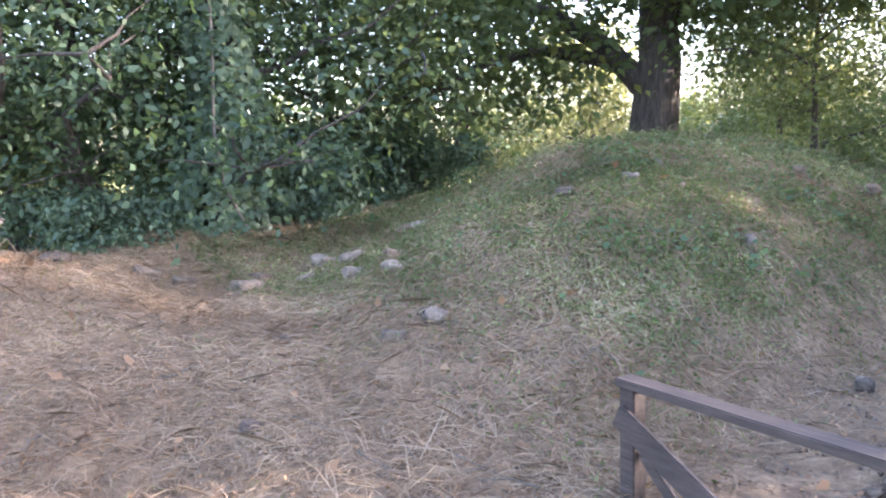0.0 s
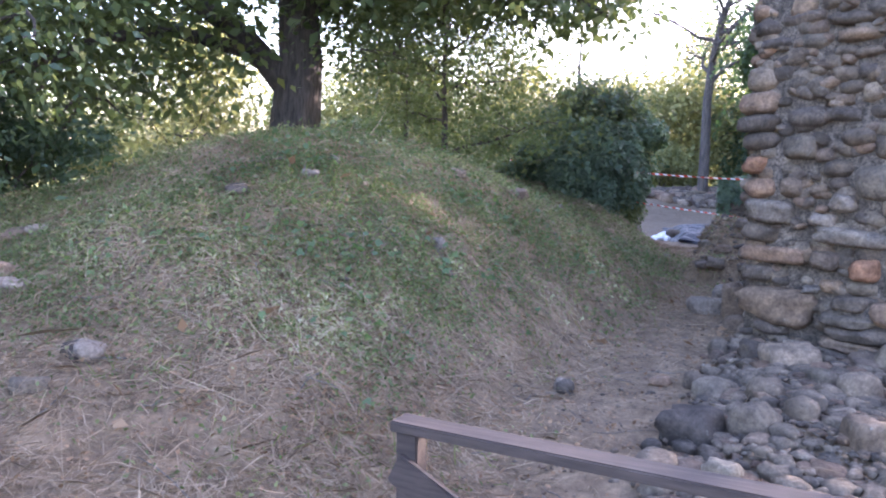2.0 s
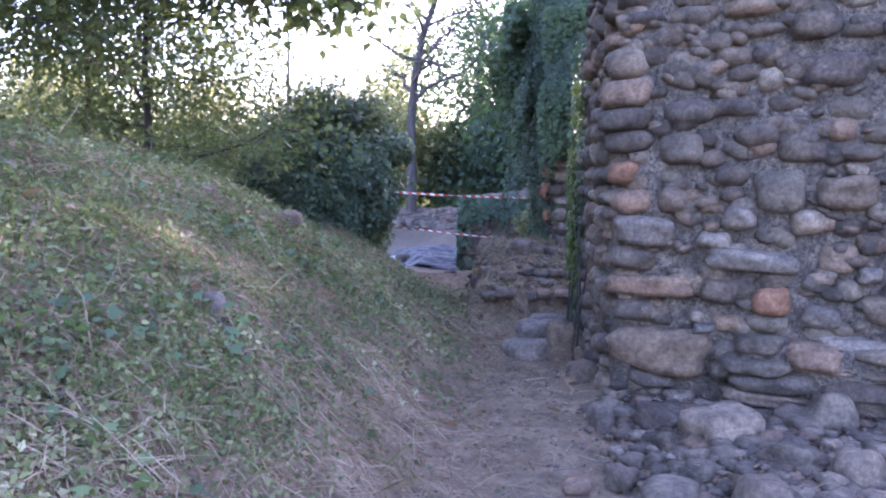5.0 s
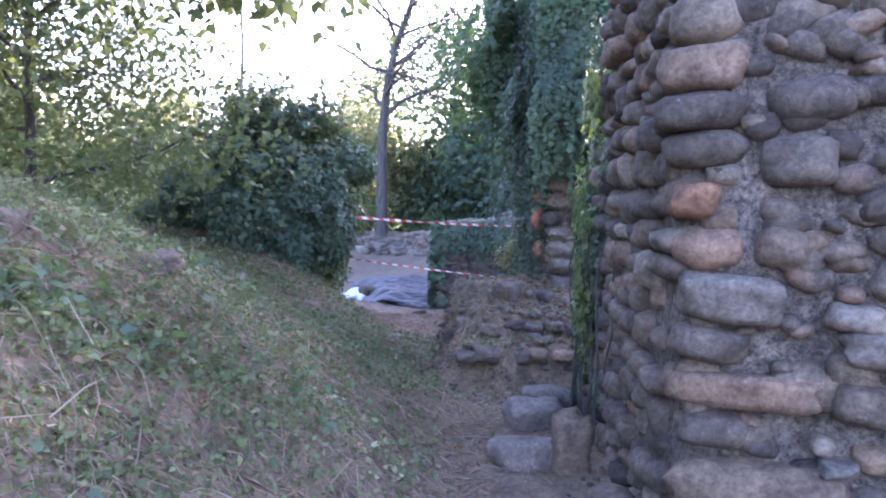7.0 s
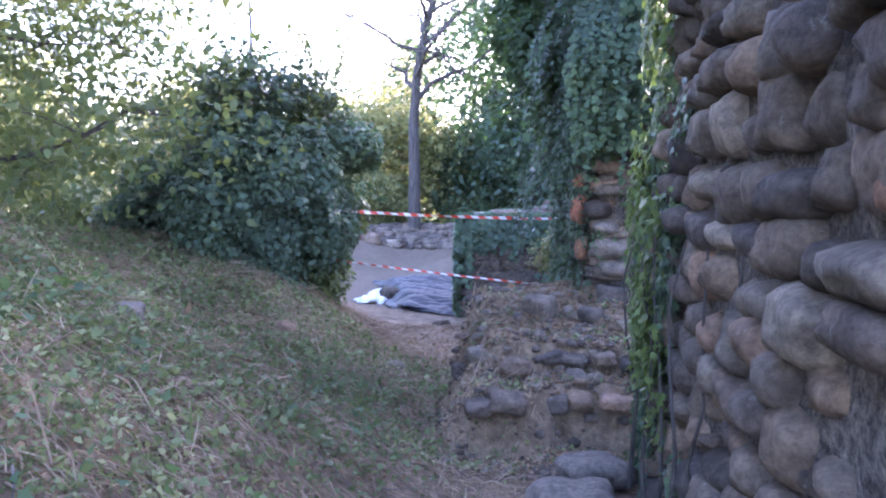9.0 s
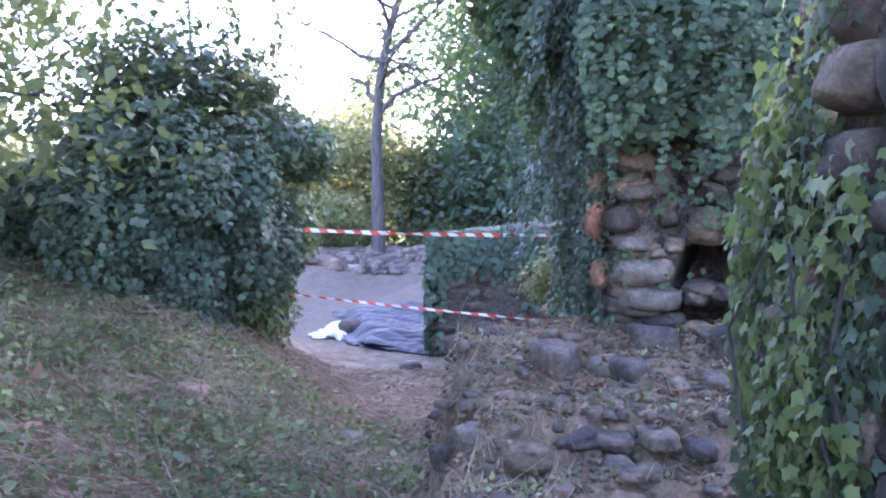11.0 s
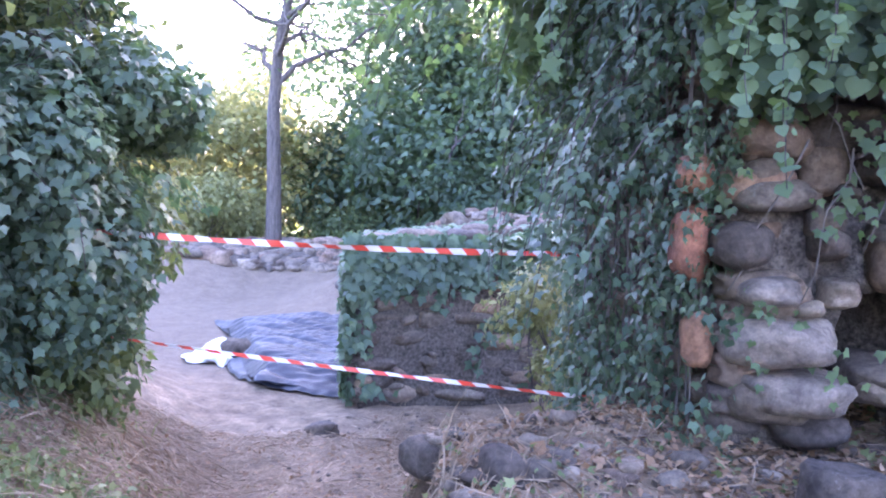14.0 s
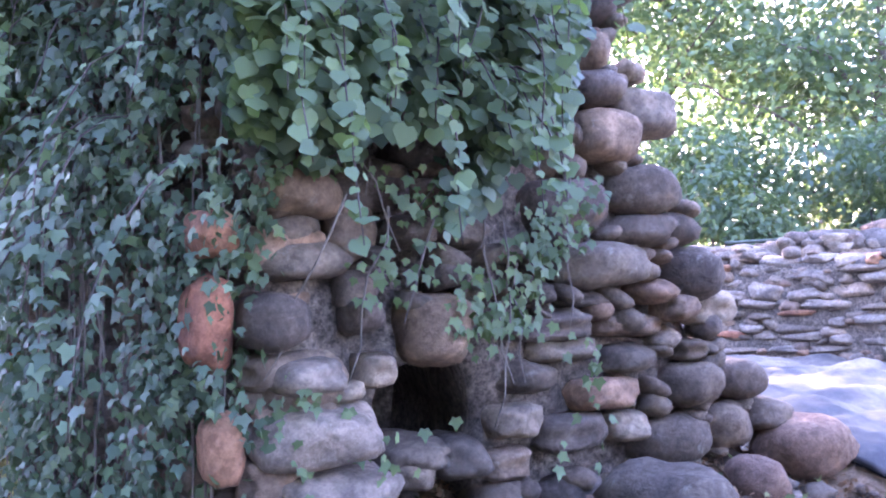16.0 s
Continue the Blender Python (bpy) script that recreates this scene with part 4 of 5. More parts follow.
pt = np.stack([rng.uniform(0.04, 2.9, k), rng.uniform(14.2, 15.6, k), np.zeros(k)], -1)
pt[:, 2] = np.interp(pt[:, 0], [0, 0.3, 1.4, 2.9], [1.02, 1.1, 1.18, 1.32]) + rng.uniform(0, 0.12, k) + 0.06 * (pt[:, 1] - 14.2)
pt = pt[field(pt[:, 0], pt[:, 1], 2.2, 3.0) + rng.normal(size=k) * 0.4 > 0.25]
pl = np.stack([0.12 - rng.uniform(0, 0.12, 3000), rng.uniform(14.25, 16.0, 3000), rng.uniform(0.05, 1.1, 3000)], -1)
ivy_patch("wall_ivy", np.concatenate([p6, pt, pl]), np.concatenate([o6, np.tile(np.array([0.0, -0.2, 1.0]), (len(pt), 1)), np.tile(np.array([-1.0, 0, 0]), (3000, 1))]), 0.065, M_IVY, label="ivy mat over the low ruined stub of wall", category="ivy")
bush("shrub", (1.35, 13.0, 0.75), (0.4, 0.4, 0.45), 3500, 0.05, M_LEAF_YELLOW_HAZY, 210, "oval", label="small yellow-green shrub between the wall end and the stub", category="bush")
bush("shrub", (-1.2, 12.5, 1.2), (0.38, 0.6, 0.8), 3600, 0.07, M_LEAF, 211, "oval", stems_in=0, label="lighter leaves at the edge of the ivy hedge", category="bush")
bush("shrub", (-1.75, 12.5, 2.4), (1.0, 0.7, 0.55), 2600, 0.06, M_LEAF, 212, "oval", 0.2, stems_in=0, label="loose leafy shoots on top of the ivy hedge", category="bush")


# ---- red and white barrier tape ----
def tape_material():
    m, nt, lk, b = nodes_of("barrier_tape", 0.35)
    uv = nt.new("ShaderNodeUVMap")
    w = nt.new("ShaderNodeTexWave")
    w.wave_type, w.bands_direction, w.wave_profile = "BANDS", "X", "SIN"
    w.inputs["Scale"].default_value = 1.0
    w.inputs["Distortion"].default_value = 0
    lk.new(uv.outputs[0], w.inputs["Vector"])
    r = ramp(nt, [(0.49, (0.75, 0.72, 0.70)), (0.51, (0.72, 0.07, 0.04))])
    lk.new(w.outputs["Fac"], r.inputs[0])
    lk.new(r.outputs[0], b.inputs["Base Color"])
    return m


M_TAPE = tape_material()


def tape(a, b, width, sag, seed):
    a, b = Vector(a), Vector(b)
    n = 90
    r = random.Random(seed)
    vs, fs = [], []
    ln = (b - a).length
    for i in range(n + 1):
        u = i / n
        c = a.lerp(b, u) + Vector((0, 0, -sag * 4 * u * (1 - u)))
        tw = 0.5 * math.sin(u * 7 + seed) + 0.3 * math.sin(u * 19 + seed * 2)
        up = Vector((0, math.sin(tw), math.cos(tw))) * width * (0.5 - 0.08 * math.sin(u * 31))
        vs += [c - up, c + up]
        if i:
            fs.append((2 * i - 2, 2 * i, 2 * i + 1, 2 * i - 1))
    me = mesh_from("barrier_tape", [tuple(v) for v in vs], fs, [M_TAPE], True)
    uvl = me.uv_layers.new(name="UVMap")
    for p in me.polygons:
        for li in p.loop_indices:
            vi = me.loops[li].vertex_index
            uvl.data[li].uv = ((vi // 2) / n * ln * 2.4 + (vi % 2) * 0.06, vi % 2)
    ob = link("barrier_tape", me, label="red and white striped barrier tape strung across the path", category="barrier tape", group="barrier tapes")
    return ob


tape((-1.1, 12.25, 1.38), (1.18, 12.08, 1.29), 0.027, 0.02, 1)
tape((-1.1, 12.3, 0.89), (1.1, 11.75, 0.69), 0.018, 0.01, 4)
tape((-3.9, 13.9, 1.55), (-1.2, 12.6, 1.42), 0.03, 0.05, 2)


# ---- plastic sheets ----
def sheet_material(name, a, b2, rough):
    m, nt, lk, b = nodes_of(name, rough)
    geo = nt.new("ShaderNodeNewGeometry")
    n = noise_tex(nt, lk, 1.1, 6, 0.6, geo.outputs["Position"])
    n2 = noise_tex(nt, lk, 9, 7, 0.7, geo.outputs["Position"])
    r = ramp(nt, [(0.42, a), (0.62, b2)])
    lk.new(n.outputs[0], r.inputs[0])
    r2 = ramp(nt, [(0.4, (0.75, 0.75, 0.75)), (0.65, (1.3, 1.28, 1.22))])
    lk.new(n2.outputs[0], r2.inputs[0])
    lk.new(mix(nt, lk, 1, r.outputs[0], r2.outputs[0], "MULTIPLY"), b.inputs["Base Color"])
    bump(nt, lk, b, n2.outputs[0], 0.3, 0.02)
    b.inputs["Specular IOR Level"].default_value = 0.25
    return m


def sheet(name, corners, nu, nv, fold, mat, seed, lift=0.06, **tags):
    """A plastic sheet laid over the ground between four corners, with folds."""
    c = [Vector((*p, 0)) for p in corners]
    u, v = np.meshgrid(np.linspace(0, 1, nu), np.linspace(0, 1, nv), indexing="ij")
    x = (1 - u) * (1 - v) * c[0].x + u * (1 - v) * c[1].x + u * v * c[2].x + (1 - u) * v * c[3].x
    y = (1 - u) * (1 - v) * c[0].y + u * (1 - v) * c[1].y + u * v * c[2].y + (1 - u) * v * c[3].y
    ed = np.minimum(np.minimum(u, 1 - u), np.minimum(v, 1 - v))
    x += 0.10 * np.sin(9 * v + seed) * (ed < 0.02)
    y += 0.10 * np.sin(8 * u + seed) * (ed < 0.02)
    f = np.abs(np.sin(u * 9 + v * 21 + 1.3 * np.sin(v * 4 + seed + u * 3))) ** 0.5 * 0.6 + np.abs(np.sin(u * 14 + v * 47 + 1.6 * np.sin(u * 6 + seed * 2))) ** 0.6 * 0.3 + 0.4 * np.sin(u * 6 + seed) * np.sin(v * 5)
    z = ground(x, y) + lift * np.minimum(ed * 9, 1) + fold * f * np.minimum(ed * 6 + 0.15, 1) + 0.015
    idx = np.arange(nu * nv).reshape(nu, nv)
    q = np.stack([idx[:-1, :-1], idx[1:, :-1], idx[1:, 1:], idx[:-1, 1:]], -1).reshape(-1, 4)
    return link(name, fast_mesh(name, np.stack([x, y, z], -1).reshape(-1, 3), q.ravel(), np.full(len(q), 4), [mat], True), **tags)


M_TARP = sheet_material("blue_black_sheet", (0.014, 0.017, 0.026), (0.032, 0.037, 0.052), 0.45)
M_POOL = sheet_material("dusty_black_sheet", (0.03, 0.033, 0.04), (0.20, 0.17, 0.135), 0.6)
M_WHITE = sheet_material("white_cloth", (0.55, 0.56, 0.6), (0.7, 0.7, 0.72), 0.8)
sheet("plastic_sheet", [(-0.75, 14.95), (1.3, 14.6), (0.7, 19.0), (-1.75, 19.6)], 130, 190, 0.09, M_TARP, 2, 0.14, label="crumpled dark blue plastic sheet spread over the dig", category="tarpaulin")
sheet("cloth", [(-1.75, 17.2), (-1.2, 16.6), (-0.95, 17.3), (-1.5, 18.0)], 20, 20, 0.05, M_WHITE, 3, 0.05, label="small crumpled white cloth at the edge of the plastic sheet", category="cloth")
put_stone(MIDS[0], (-1.15, 17.0, gz(-1.15, 17.0) + 0.16), (0.32, 0.28, 0.24), 0.3, name="boulder", label="pale boulder weighing down the plastic sheet", category="stone")
sheet("plastic_sheet", [(2.75, 8.2), (6.25, 7.6), (6.65, 13.2), (3.1, 13.2)], 110, 150, 0.05, M_POOL, 5, 0.03, label="dusty black plastic sheet covering the floor of the pit", category="tarpaulin")

# thin metal rail beyond the pit
rail = tagged(new("handrail"), "thin dark metal handrail beyond the stone wall of the pit", "railing")
M_METAL = nodes_of("dark_metal", 0.5)[0]
M_METAL.node_tree.nodes["Principled BSDF"].inputs["Base Color"].default_value = (0.06, 0.075, 0.06, 1)
M_METAL.node_tree.nodes["Principled BSDF"].inputs["Metallic"].default_value = 0.6
zr = gz(8.2, 10.5)
link("bar", limbs_mesh("bar", [([(8.2, 12.2, zr + 0.12), (8.1, 9.5, zr + 0.11), (8.0, 7.5, zr + 0.10)], 0.018, 0.018)], M_METAL, 8), rail)
for yy in (11.4, 9.8, 8.2):
    link("post", limbs_mesh("post", [([(8.16, yy, zr - 0.15), (8.16, yy, zr + 0.12)], 0.02, 0.02)], M_METAL, 8), rail)

# ---- single rocks ----
ROCKS_A = [(1.05, 3.59, 0.32, 0.22), (1.35, 3.67, 0.27, 0.19), (1.38, 4.16, 0.23, 0.17), (1.07, 4.38, 0.31, 0.17), (0.96, 2.98, 0.23, 0.14), (1.50, 5.02, 0.36, 0.22), (1.88, 4.42, 0.29, 0.2), (1.58, 3.87, 0.19, 0.16), (1.87, 3.58, 0.24, 0.18),
           (1.26, 2.95, 0.15, 0.15), (0.70, 4.62, 0.18, 0.07), (0.18, 4.1, 0.12, 0.11), (2.13, 5.20, 0.25, 0.21), (1.19, 3.22, 0.13, 0.07), (1.70, 3.25, 0.17, 0.08), (1.00, 2.76, 0.14, 0.09), (2.14, 4.26, 0.21, 0.18), (0.97, 5.57, 0.17, 0.17),
           (1.96, 5.2, 0.26, 0.11), (0.92, 4.69, 0.16, 0.11), (1.61, 4.05, 0.19, 0.15), (2.37, 4.8, 0.22, 0.18), (1.25, 4.58, 0.15, 0.12), (1.3, 5.4, 0.3, 0.14), (2.5, 4.3, 0.26, 0.18), (1.7, 4.62, 0.2, 0.13)]
ROCKS_B = [(0.81, 10.08, 0.24, 0.19), (1.0, 10.04, 0.12, 0.13), (0.56, 9.80, 0.15, 0.11), (0.65, 10.05, 0.11, 0.07), (0.50, 10.60, 0.17, 0.14), (0.69, 10.99, 0.13, 0.10), (0.83, 10.88, 0.13, 0.08), (0.75, 9.76, 0.09, 0.05), (0.40, 9.50, 0.17, 0.13), (0.52, 9.34, 0.13, 0.1),
           (1.13, 9.95, 0.18, 0.13), (1.34, 10.30, 0.27, 0.21), (1.74, 10.13, 0.31, 0.22), (1.30, 9.42, 0.15, 0.08), (0.98, 9.42, 0.16, 0.09), (1.10, 9.73, 0.08, 0.06), (1.60, 10.42, 0.16, 0.11), (1.47, 9.55, 0.12, 0.10), (1.50, 9.85, 0.16, 0.08), (0.35, 11.2, 0.2, 0.14),
           (-0.27, 10.65, 0.2, 0.12), (-1.06, 10.38, 0.2, 0.12), (-0.15, 9.86, 0.16, 0.07), (0.28, 9.8, 0.14, 0.12), (0.3, 10.3, 0.16, 0.14), (-0.1, 13.6, 0.22, 0.12), (0.72, 9.58, 0.16, 0.07), (1.2, 9.62, 0.12, 0.06), (0.95, 10.5, 0.12, 0.07)]
for k, rocks in enumerate((ROCKS_A, ROCKS_B)):
    for i, (x, y, w, h) in enumerate(rocks):
        r = random.Random(i * 7 + k)
        me = r.choice((COBBLES[:3] + MIDS[:3] + ANGULAR if k == 0 else ANGULAR + BLOCKS) if w > 0.13 else LOWS)
        w, h = (w * 0.93, h * 0.95) if k == 0 else (w * 0.82, h * 0.8)
        put_stone(me, (x, y, gz(x, y) + h * (0.25 if k == 0 else 0.14)), (w * 1.05, w * r.uniform(0.75, 1.0), h * 1.15), r.uniform(0, 3), name="rock", tilt=(r.uniform(-0.2, 0.2), r.uniform(-0.2, 0.2)),
                  label="loose grey river stone in the rubble" if k == 0 else "grey field stone half sunk in the rubble bank", category="stone", group="loose rocks")
put_stone(SLABS[0], (0.84, 8.22, gz(0.84, 8.22) + 0.06), (0.36, 0.3, 0.19), 0.15, name="rock", label="flat-topped pale block beside the path", category="stone")
put_stone(SLABS[1], (0.98, 8.62, gz(0.98, 8.62) + 0.07), (0.33, 0.26, 0.15), 0.5, name="rock", label="flat-topped pale block beside the path", category="stone")
put_stone(SLABS[2], (0.70, 7.35, gz(0.70, 7.35) + 0.06), (0.36, 0.26, 0.18), 0.3, name="rock", label="smooth pointed boulder beside the path", category="stone")
put_stone(ANGULAR[1], (0.93, 7.25, gz(0.93, 7.25) + 0.10), (0.20, 0.18, 0.42), 0.2, name="rock", label="upright squared stone standing beside the path", category="stone")
put_stone(COBBLES[2], (1.02, 6.65, gz(1.0, 6.65) + 0.05), (0.22, 0.2, 0.2), 0.2, name="rock", label="dark cobble at the foot of the wall", category="stone")
# flat stones that stick out of the bank as two ledges
for i in range(13):
    r = random.Random(700 + i)
    low = i < 7
    if r.random() < 0.25:
        continue
    x0 = (0.24 + i * 0.155 if low else 0.3 + (i - 7) * 0.17) + r.uniform(-0.03, 0.03)
    y0 = r.uniform(-0.05, 0.07) + (9.10 if low else 9.38) - 0.10 * math.sin(x0 * 4.1 + 0.6) - 0.05 * math.sin(x0 * 11.0)
    z0 = (0.35 if low else 0.56) + r.uniform(-0.06, 0.03)
    put_stone((ANGULAR + BLOCKS)[i % 9], (x0, y0 + 0.10, z0 - 0.02), (r.uniform(0.11, 0.24), 0.24, r.uniform(0.06, 0.11)), r.uniform(-0.2, 0.2), name="rock", tilt=(r.uniform(-0.1, 0.1), r.uniform(-0.15, 0.15)),
              label="flat dark stone sticking out of the rubble bank as a ledge", category="stone", group="ledge stones")
MOUND = [(-0.98, 4.58, 0.13), (0.155, 4.14, 0.13), (-2.0, 4.7, 0.12), (-1.95, 4.3, 0.14), (-2.23, 3.78, 0.17), (-1.15, 3.55, 0.06), (-1.8, 2.1, 0.2), (-1.77, 1.73, 0.17), (-1.15, 6.8, 0.19), (-3.9, 2.6, 0.25), (-4.3, 1.7, 0.28), (-4.7, 0.9, 0.25), (-3.3, 2.3, 0.22), (-5.0, 0.2, 0.24), (-1.6, 6.3, 0.16), (-1.2, 8.2, 0.2), (-2.4, 1.2, 0.12), (-1.2, 0.5, 0.13), (-3.6, 3.2, 0.18), (-5.3, -0.6, 0.28), (-3.14, 2.59, 0.22), (-2.82, 2.4, 0.2), (-1.84, 2.07, 0.18), (-1.78, 1.73, 0.13), (-1.97, 4.3, 0.14), (-1.64, 4.6, 0.1), (-4.0, 3.3, 0.24), (-4.3, 2.5, 0.26), (-4.5, 1.9, 0.2), (-4.6, 1.2, 0.22), (-4.1, 2.2, 0.16)]
for i, (x, y, w) in enumerate(MOUND):
    r = random.Random(i)
    put_stone(PALES[i] if i < 3 else ANGULAR[i % 4] if i % 3 else SLABS[i % 3], (x, y, gz(x, y) + w * 0.12), (w * 0.95, w * 0.72, w * (0.8 if i < 3 else 0.5)), r.uniform(0, 3), name="rock", tilt=(r.uniform(-0.3, 0.3), r.uniform(-0.3, 0.3)), label="pale stone lying in the grass of the mound", category="stone", group="stones on the mound")


def scatter_stones(name, pts, sizes, meshes, seed, **tags):
    """Small stones joined into one mesh."""
    r = np.random.default_rng(seed)
    vs, loops, sizes_out, o = [], [], [], 0
    base = []
    for me in meshes:
        co = np.empty(len(me.vertices) * 3, np.float32)
        me.vertices.foreach_get("co", co)
        base.append((co.reshape(-1, 3), np.array([p.vertices[:] for p in me.polygons])))
    for i, (p, sz) in enumerate(zip(pts, sizes)):
        co, fc = base[i % len(base)]
        a = r.uniform(0, 6.28)
        rot = np.array([[math.cos(a), -math.sin(a), 0], [math.sin(a), math.cos(a), 0], [0, 0, 1]])
        w = co * (sz * np.array([r.uniform(0.8, 1.3), r.uniform(0.7, 1.1), r.uniform(0.45, 0.8)])) @ rot.T
        vs.append(w + p)
        loops.append((fc + o).ravel())
        sizes_out.append(np.full(len(fc), 3))
        o += len(co)
    me = fast_mesh(name, np.concatenate(vs), np.concatenate(loops), np.concatenate(sizes_out), [meshes[0].materials[0]], True)
    return link(name, me, kind="stuff", **tags)


PEBBLES = [stone_mesh("pebble", 100 + i, 1, M_RUBBLE, 2.6, 0.2) for i in range(5)]
PEBBLES2 = [stone_mesh("pebble_b", 110 + i, 2, M_RUBBLE, 6.0, 0.38) for i in range(5)]


def on_ground(x, y, up=0.0):
    return np.stack([x, y, ground(x, y) + up], -1)


def cloud_xy(n, x0, x1, y0, y1, keep):
    x, y = rng.uniform(x0, x1, n), rng.uniform(y0, y1, n)
    k = rng.random(n) < np.clip(keep(x, y), 0, 1)
    return x[k], y[k]


# rubble at the foot of wall one
x, y = cloud_xy(4200, 0.85, 3.6, 2.4, 6.0, lambda x, y: smooth(x, 0.8, 1.2) * (y < 6.0 - 0.44 * (x - 1.1)) * 1.0)
scatter_stones("rubble", on_ground(x, y, 0.02), np.minimum(rng.gamma(1.5, 0.024, len(x)) + 0.015, 0.13), PEBBLES2, 1, label="broken stones and mortar crumbs at the foot of the wall", category="rubble")
x, y = cloud_xy(9000, 0.9, 3.6, 2.4, 5.9, lambda x, y: smooth(x, 0.85, 1.15) + 0 * x)
scatter_stones("mortar_crumbs", on_ground(x, y, 0.01), rng.gamma(2.0, 0.007, len(x)) + 0.006, [stone_mesh("crumb", 130 + i, 1, M_PALE, 3.5, 0.3) for i in range(3)], 8, label="pale mortar crumbs and grit at the foot of the wall", category="rubble")
# bank between the walls
x, y = cloud_xy(5200, 0.12, 2.9, 8.7, 11.6, lambda x, y: 0.35 + 0.5 * (y < 9.9) + 0.3 * (x < 0.7))
scatter_stones("rubble", on_ground(x, y, 0.01), np.minimum(rng.gamma(1.3, 0.016, len(x)) + 0.012, 0.1), PEBBLES2, 2, label="small stones in the rubble bank", category="rubble")
x, y = cloud_xy(11000, -0.4, 3.0, -1.0, 14.0, lambda x, y: np.exp(-((x - 0.45) / 0.6) ** 2) + 0.3 * (x > 0.9))
scatter_stones("gravel", on_ground(x, y, 0.0), rng.gamma(2.0, 0.006, len(x)) + 0.006, PEBBLES, 3, label="gravel and grit on the trodden path", category="gravel")
x, y = cloud_xy(1900, -4.5, 6.0, 24.6, 27.6, lambda x, y: 0.9 * smooth(x, -4.5, -3.0))
scatter_stones("spoil_stones", on_ground(x, y, 0.05), rng.gamma(4.0, 0.045, len(x)) + 0.08, PEBBLES2, 4, label="long heap of pale rounded field stones", category="stone heap")
x, y = cloud_xy(900, 0.0, 6.0, 19.0, 22.5, lambda x, y: 0.5 * (y < 21.5))
scatter_stones("spoil_stones", on_ground(x, y, 0.03), rng.gamma(3.0, 0.035, len(x)) + 0.05, PEBBLES2, 5, label="stones scattered on the earth heap", category="stone heap")
x, y = cloud_xy(700, 7.0, 8.6, 7.0, 13.2, lambda x, y: 0.9 + 0 * x)
scatter_stones("rubble", on_ground(x, y, 0.04), rng.gamma(4.0, 0.03, len(x)) + 0.05, PEBBLES2, 6, label="loose pale stones along the top of the pit wall", category="rubble")
x, y = cloud_xy(60, 3.0, 6.2, 8.0, 13.0, lambda x, y: 0.4 + 0 * x)
scatter_stones("pit_stones", on_ground(x, y, 0.05), rng.gamma(3.0, 0.03, len(x)) + 0.03, PEBBLES2, 7, label="stones weighing down the sheet in the pit", category="stone")


# ---- ground cover ----
def blades(name, x, y, length, width, mat, flat, lift=0.01, **tags):
    """Stalks lying or standing on the ground, each two triangles long with a bend."""
    n = len(x)
    a = rng.uniform(0, 6.283, n)
    el = np.abs(rng.normal(size=n)) * flat
    d = np.stack([np.cos(a) * np.cos(el), np.sin(a) * np.cos(el), np.sin(el)], -1)
    e = 0.08
    sx, sy = (ground(x + e, y) - ground(x - e, y)) / (2 * e), (ground(x, y + e) - ground(x, y - e)) / (2 * e)
    d[:, 2] += sx * d[:, 0] + sy * d[:, 1]
    d = unit(d)
    side = unit(np.cross(d, rand_dirs(n, 0.6)))
    p = on_ground(x, y, lift * rng.random(n))
    L, W = length[:, None], (width * rng.uniform(0.6, 1.3, n))[:, None]
    mid = p + d * L * 0.55 + np.array([0, 0, 1.0]) * L * 0.04
    tip = p + d * L + side * L * rng.uniform(-0.15, 0.15, (n, 1)) - np.array([0, 0, 1.0]) * L * 0.02
    v = np.stack([p - side * W / 2, p + side * W / 2, mid + side * W / 2, tip, mid - side * W / 2], 1)
    me = fast_mesh(name, v.reshape(-1, 3), np.arange(n * 5), np.full(n, 5), [mat])
    return link(name, me, kind="stuff", **tags)


def straw_mask(x, y):
    ee = np.interp(y, YS, EDGE)
    near = smooth(ee - x, -0.5, 0.35)
    return near * (1 - 0.5 * smooth(y, 3.0, 4.2) * (1 - smooth(y, 8.3, 9.6)))


def green_mask(x, y):
    ee = np.interp(y, YS, EDGE)
    m = smooth(y - 0.25 * x, 2.4, 3.3) * (1 - 0.5 * smooth(y, 5.5, 7.5) - 0.2 * smooth(y, 8.5, 10.0)) * smooth(ee - x, 0.2, 1.0)
    return np.clip(m * (0.72 + 0.36 * field(x, y, 1.6, 0.7) + 0.25 * field(x, y, 5.0, 1.7)), 0, 1)


x, y = cloud_xy(300000, -6.0, 1.2, -2.0, 13.5, lambda x, y: straw_mask(x, y) * (0.75 + 0.25 * field(x, y, 2.0, 1.0)))
blades("dry_straw", x, y, rng.gamma(2.2, 0.034, len(x)) + 0.02, 0.0042, M_STRAW, 0.22, 0.035, label="cut dry straw lying matted on the bank", category="straw")
x, y = cloud_xy(22000, -1.2, 0.7, 7.5, 13.5, lambda x, y: 0.35 + 0.5 * smooth(field(x, y, 2.4, 4.0), -0.4, 0.8))
blades("dry_straw", x, y, rng.gamma(2.5, 0.026, len(x)) + 0.02, 0.004, M_STRAW, 0.2, 0.02, label="trampled straw strewn over the path", category="straw")
x, y = cloud_xy(24000, 0.15, 2.9, 8.7, 11.8, lambda x, y: 0.4 + 0.4 * (field(x, y, 2.6, 1.0) > 0.0))
n = len(x)
p = on_ground(x, y, 0.012)
p[:, 2] += rng.uniform(0, 0.02, n)
tagged(leaf_cloud("fallen_leaves", p, rand_dirs(n, 1.6), rand_dirs(n), rng.uniform(0.012, 0.04, n), "oval", [M_LEAF_DRY]), "brown leaf litter over the rubble bank", "fallen leaves", kind="stuff")
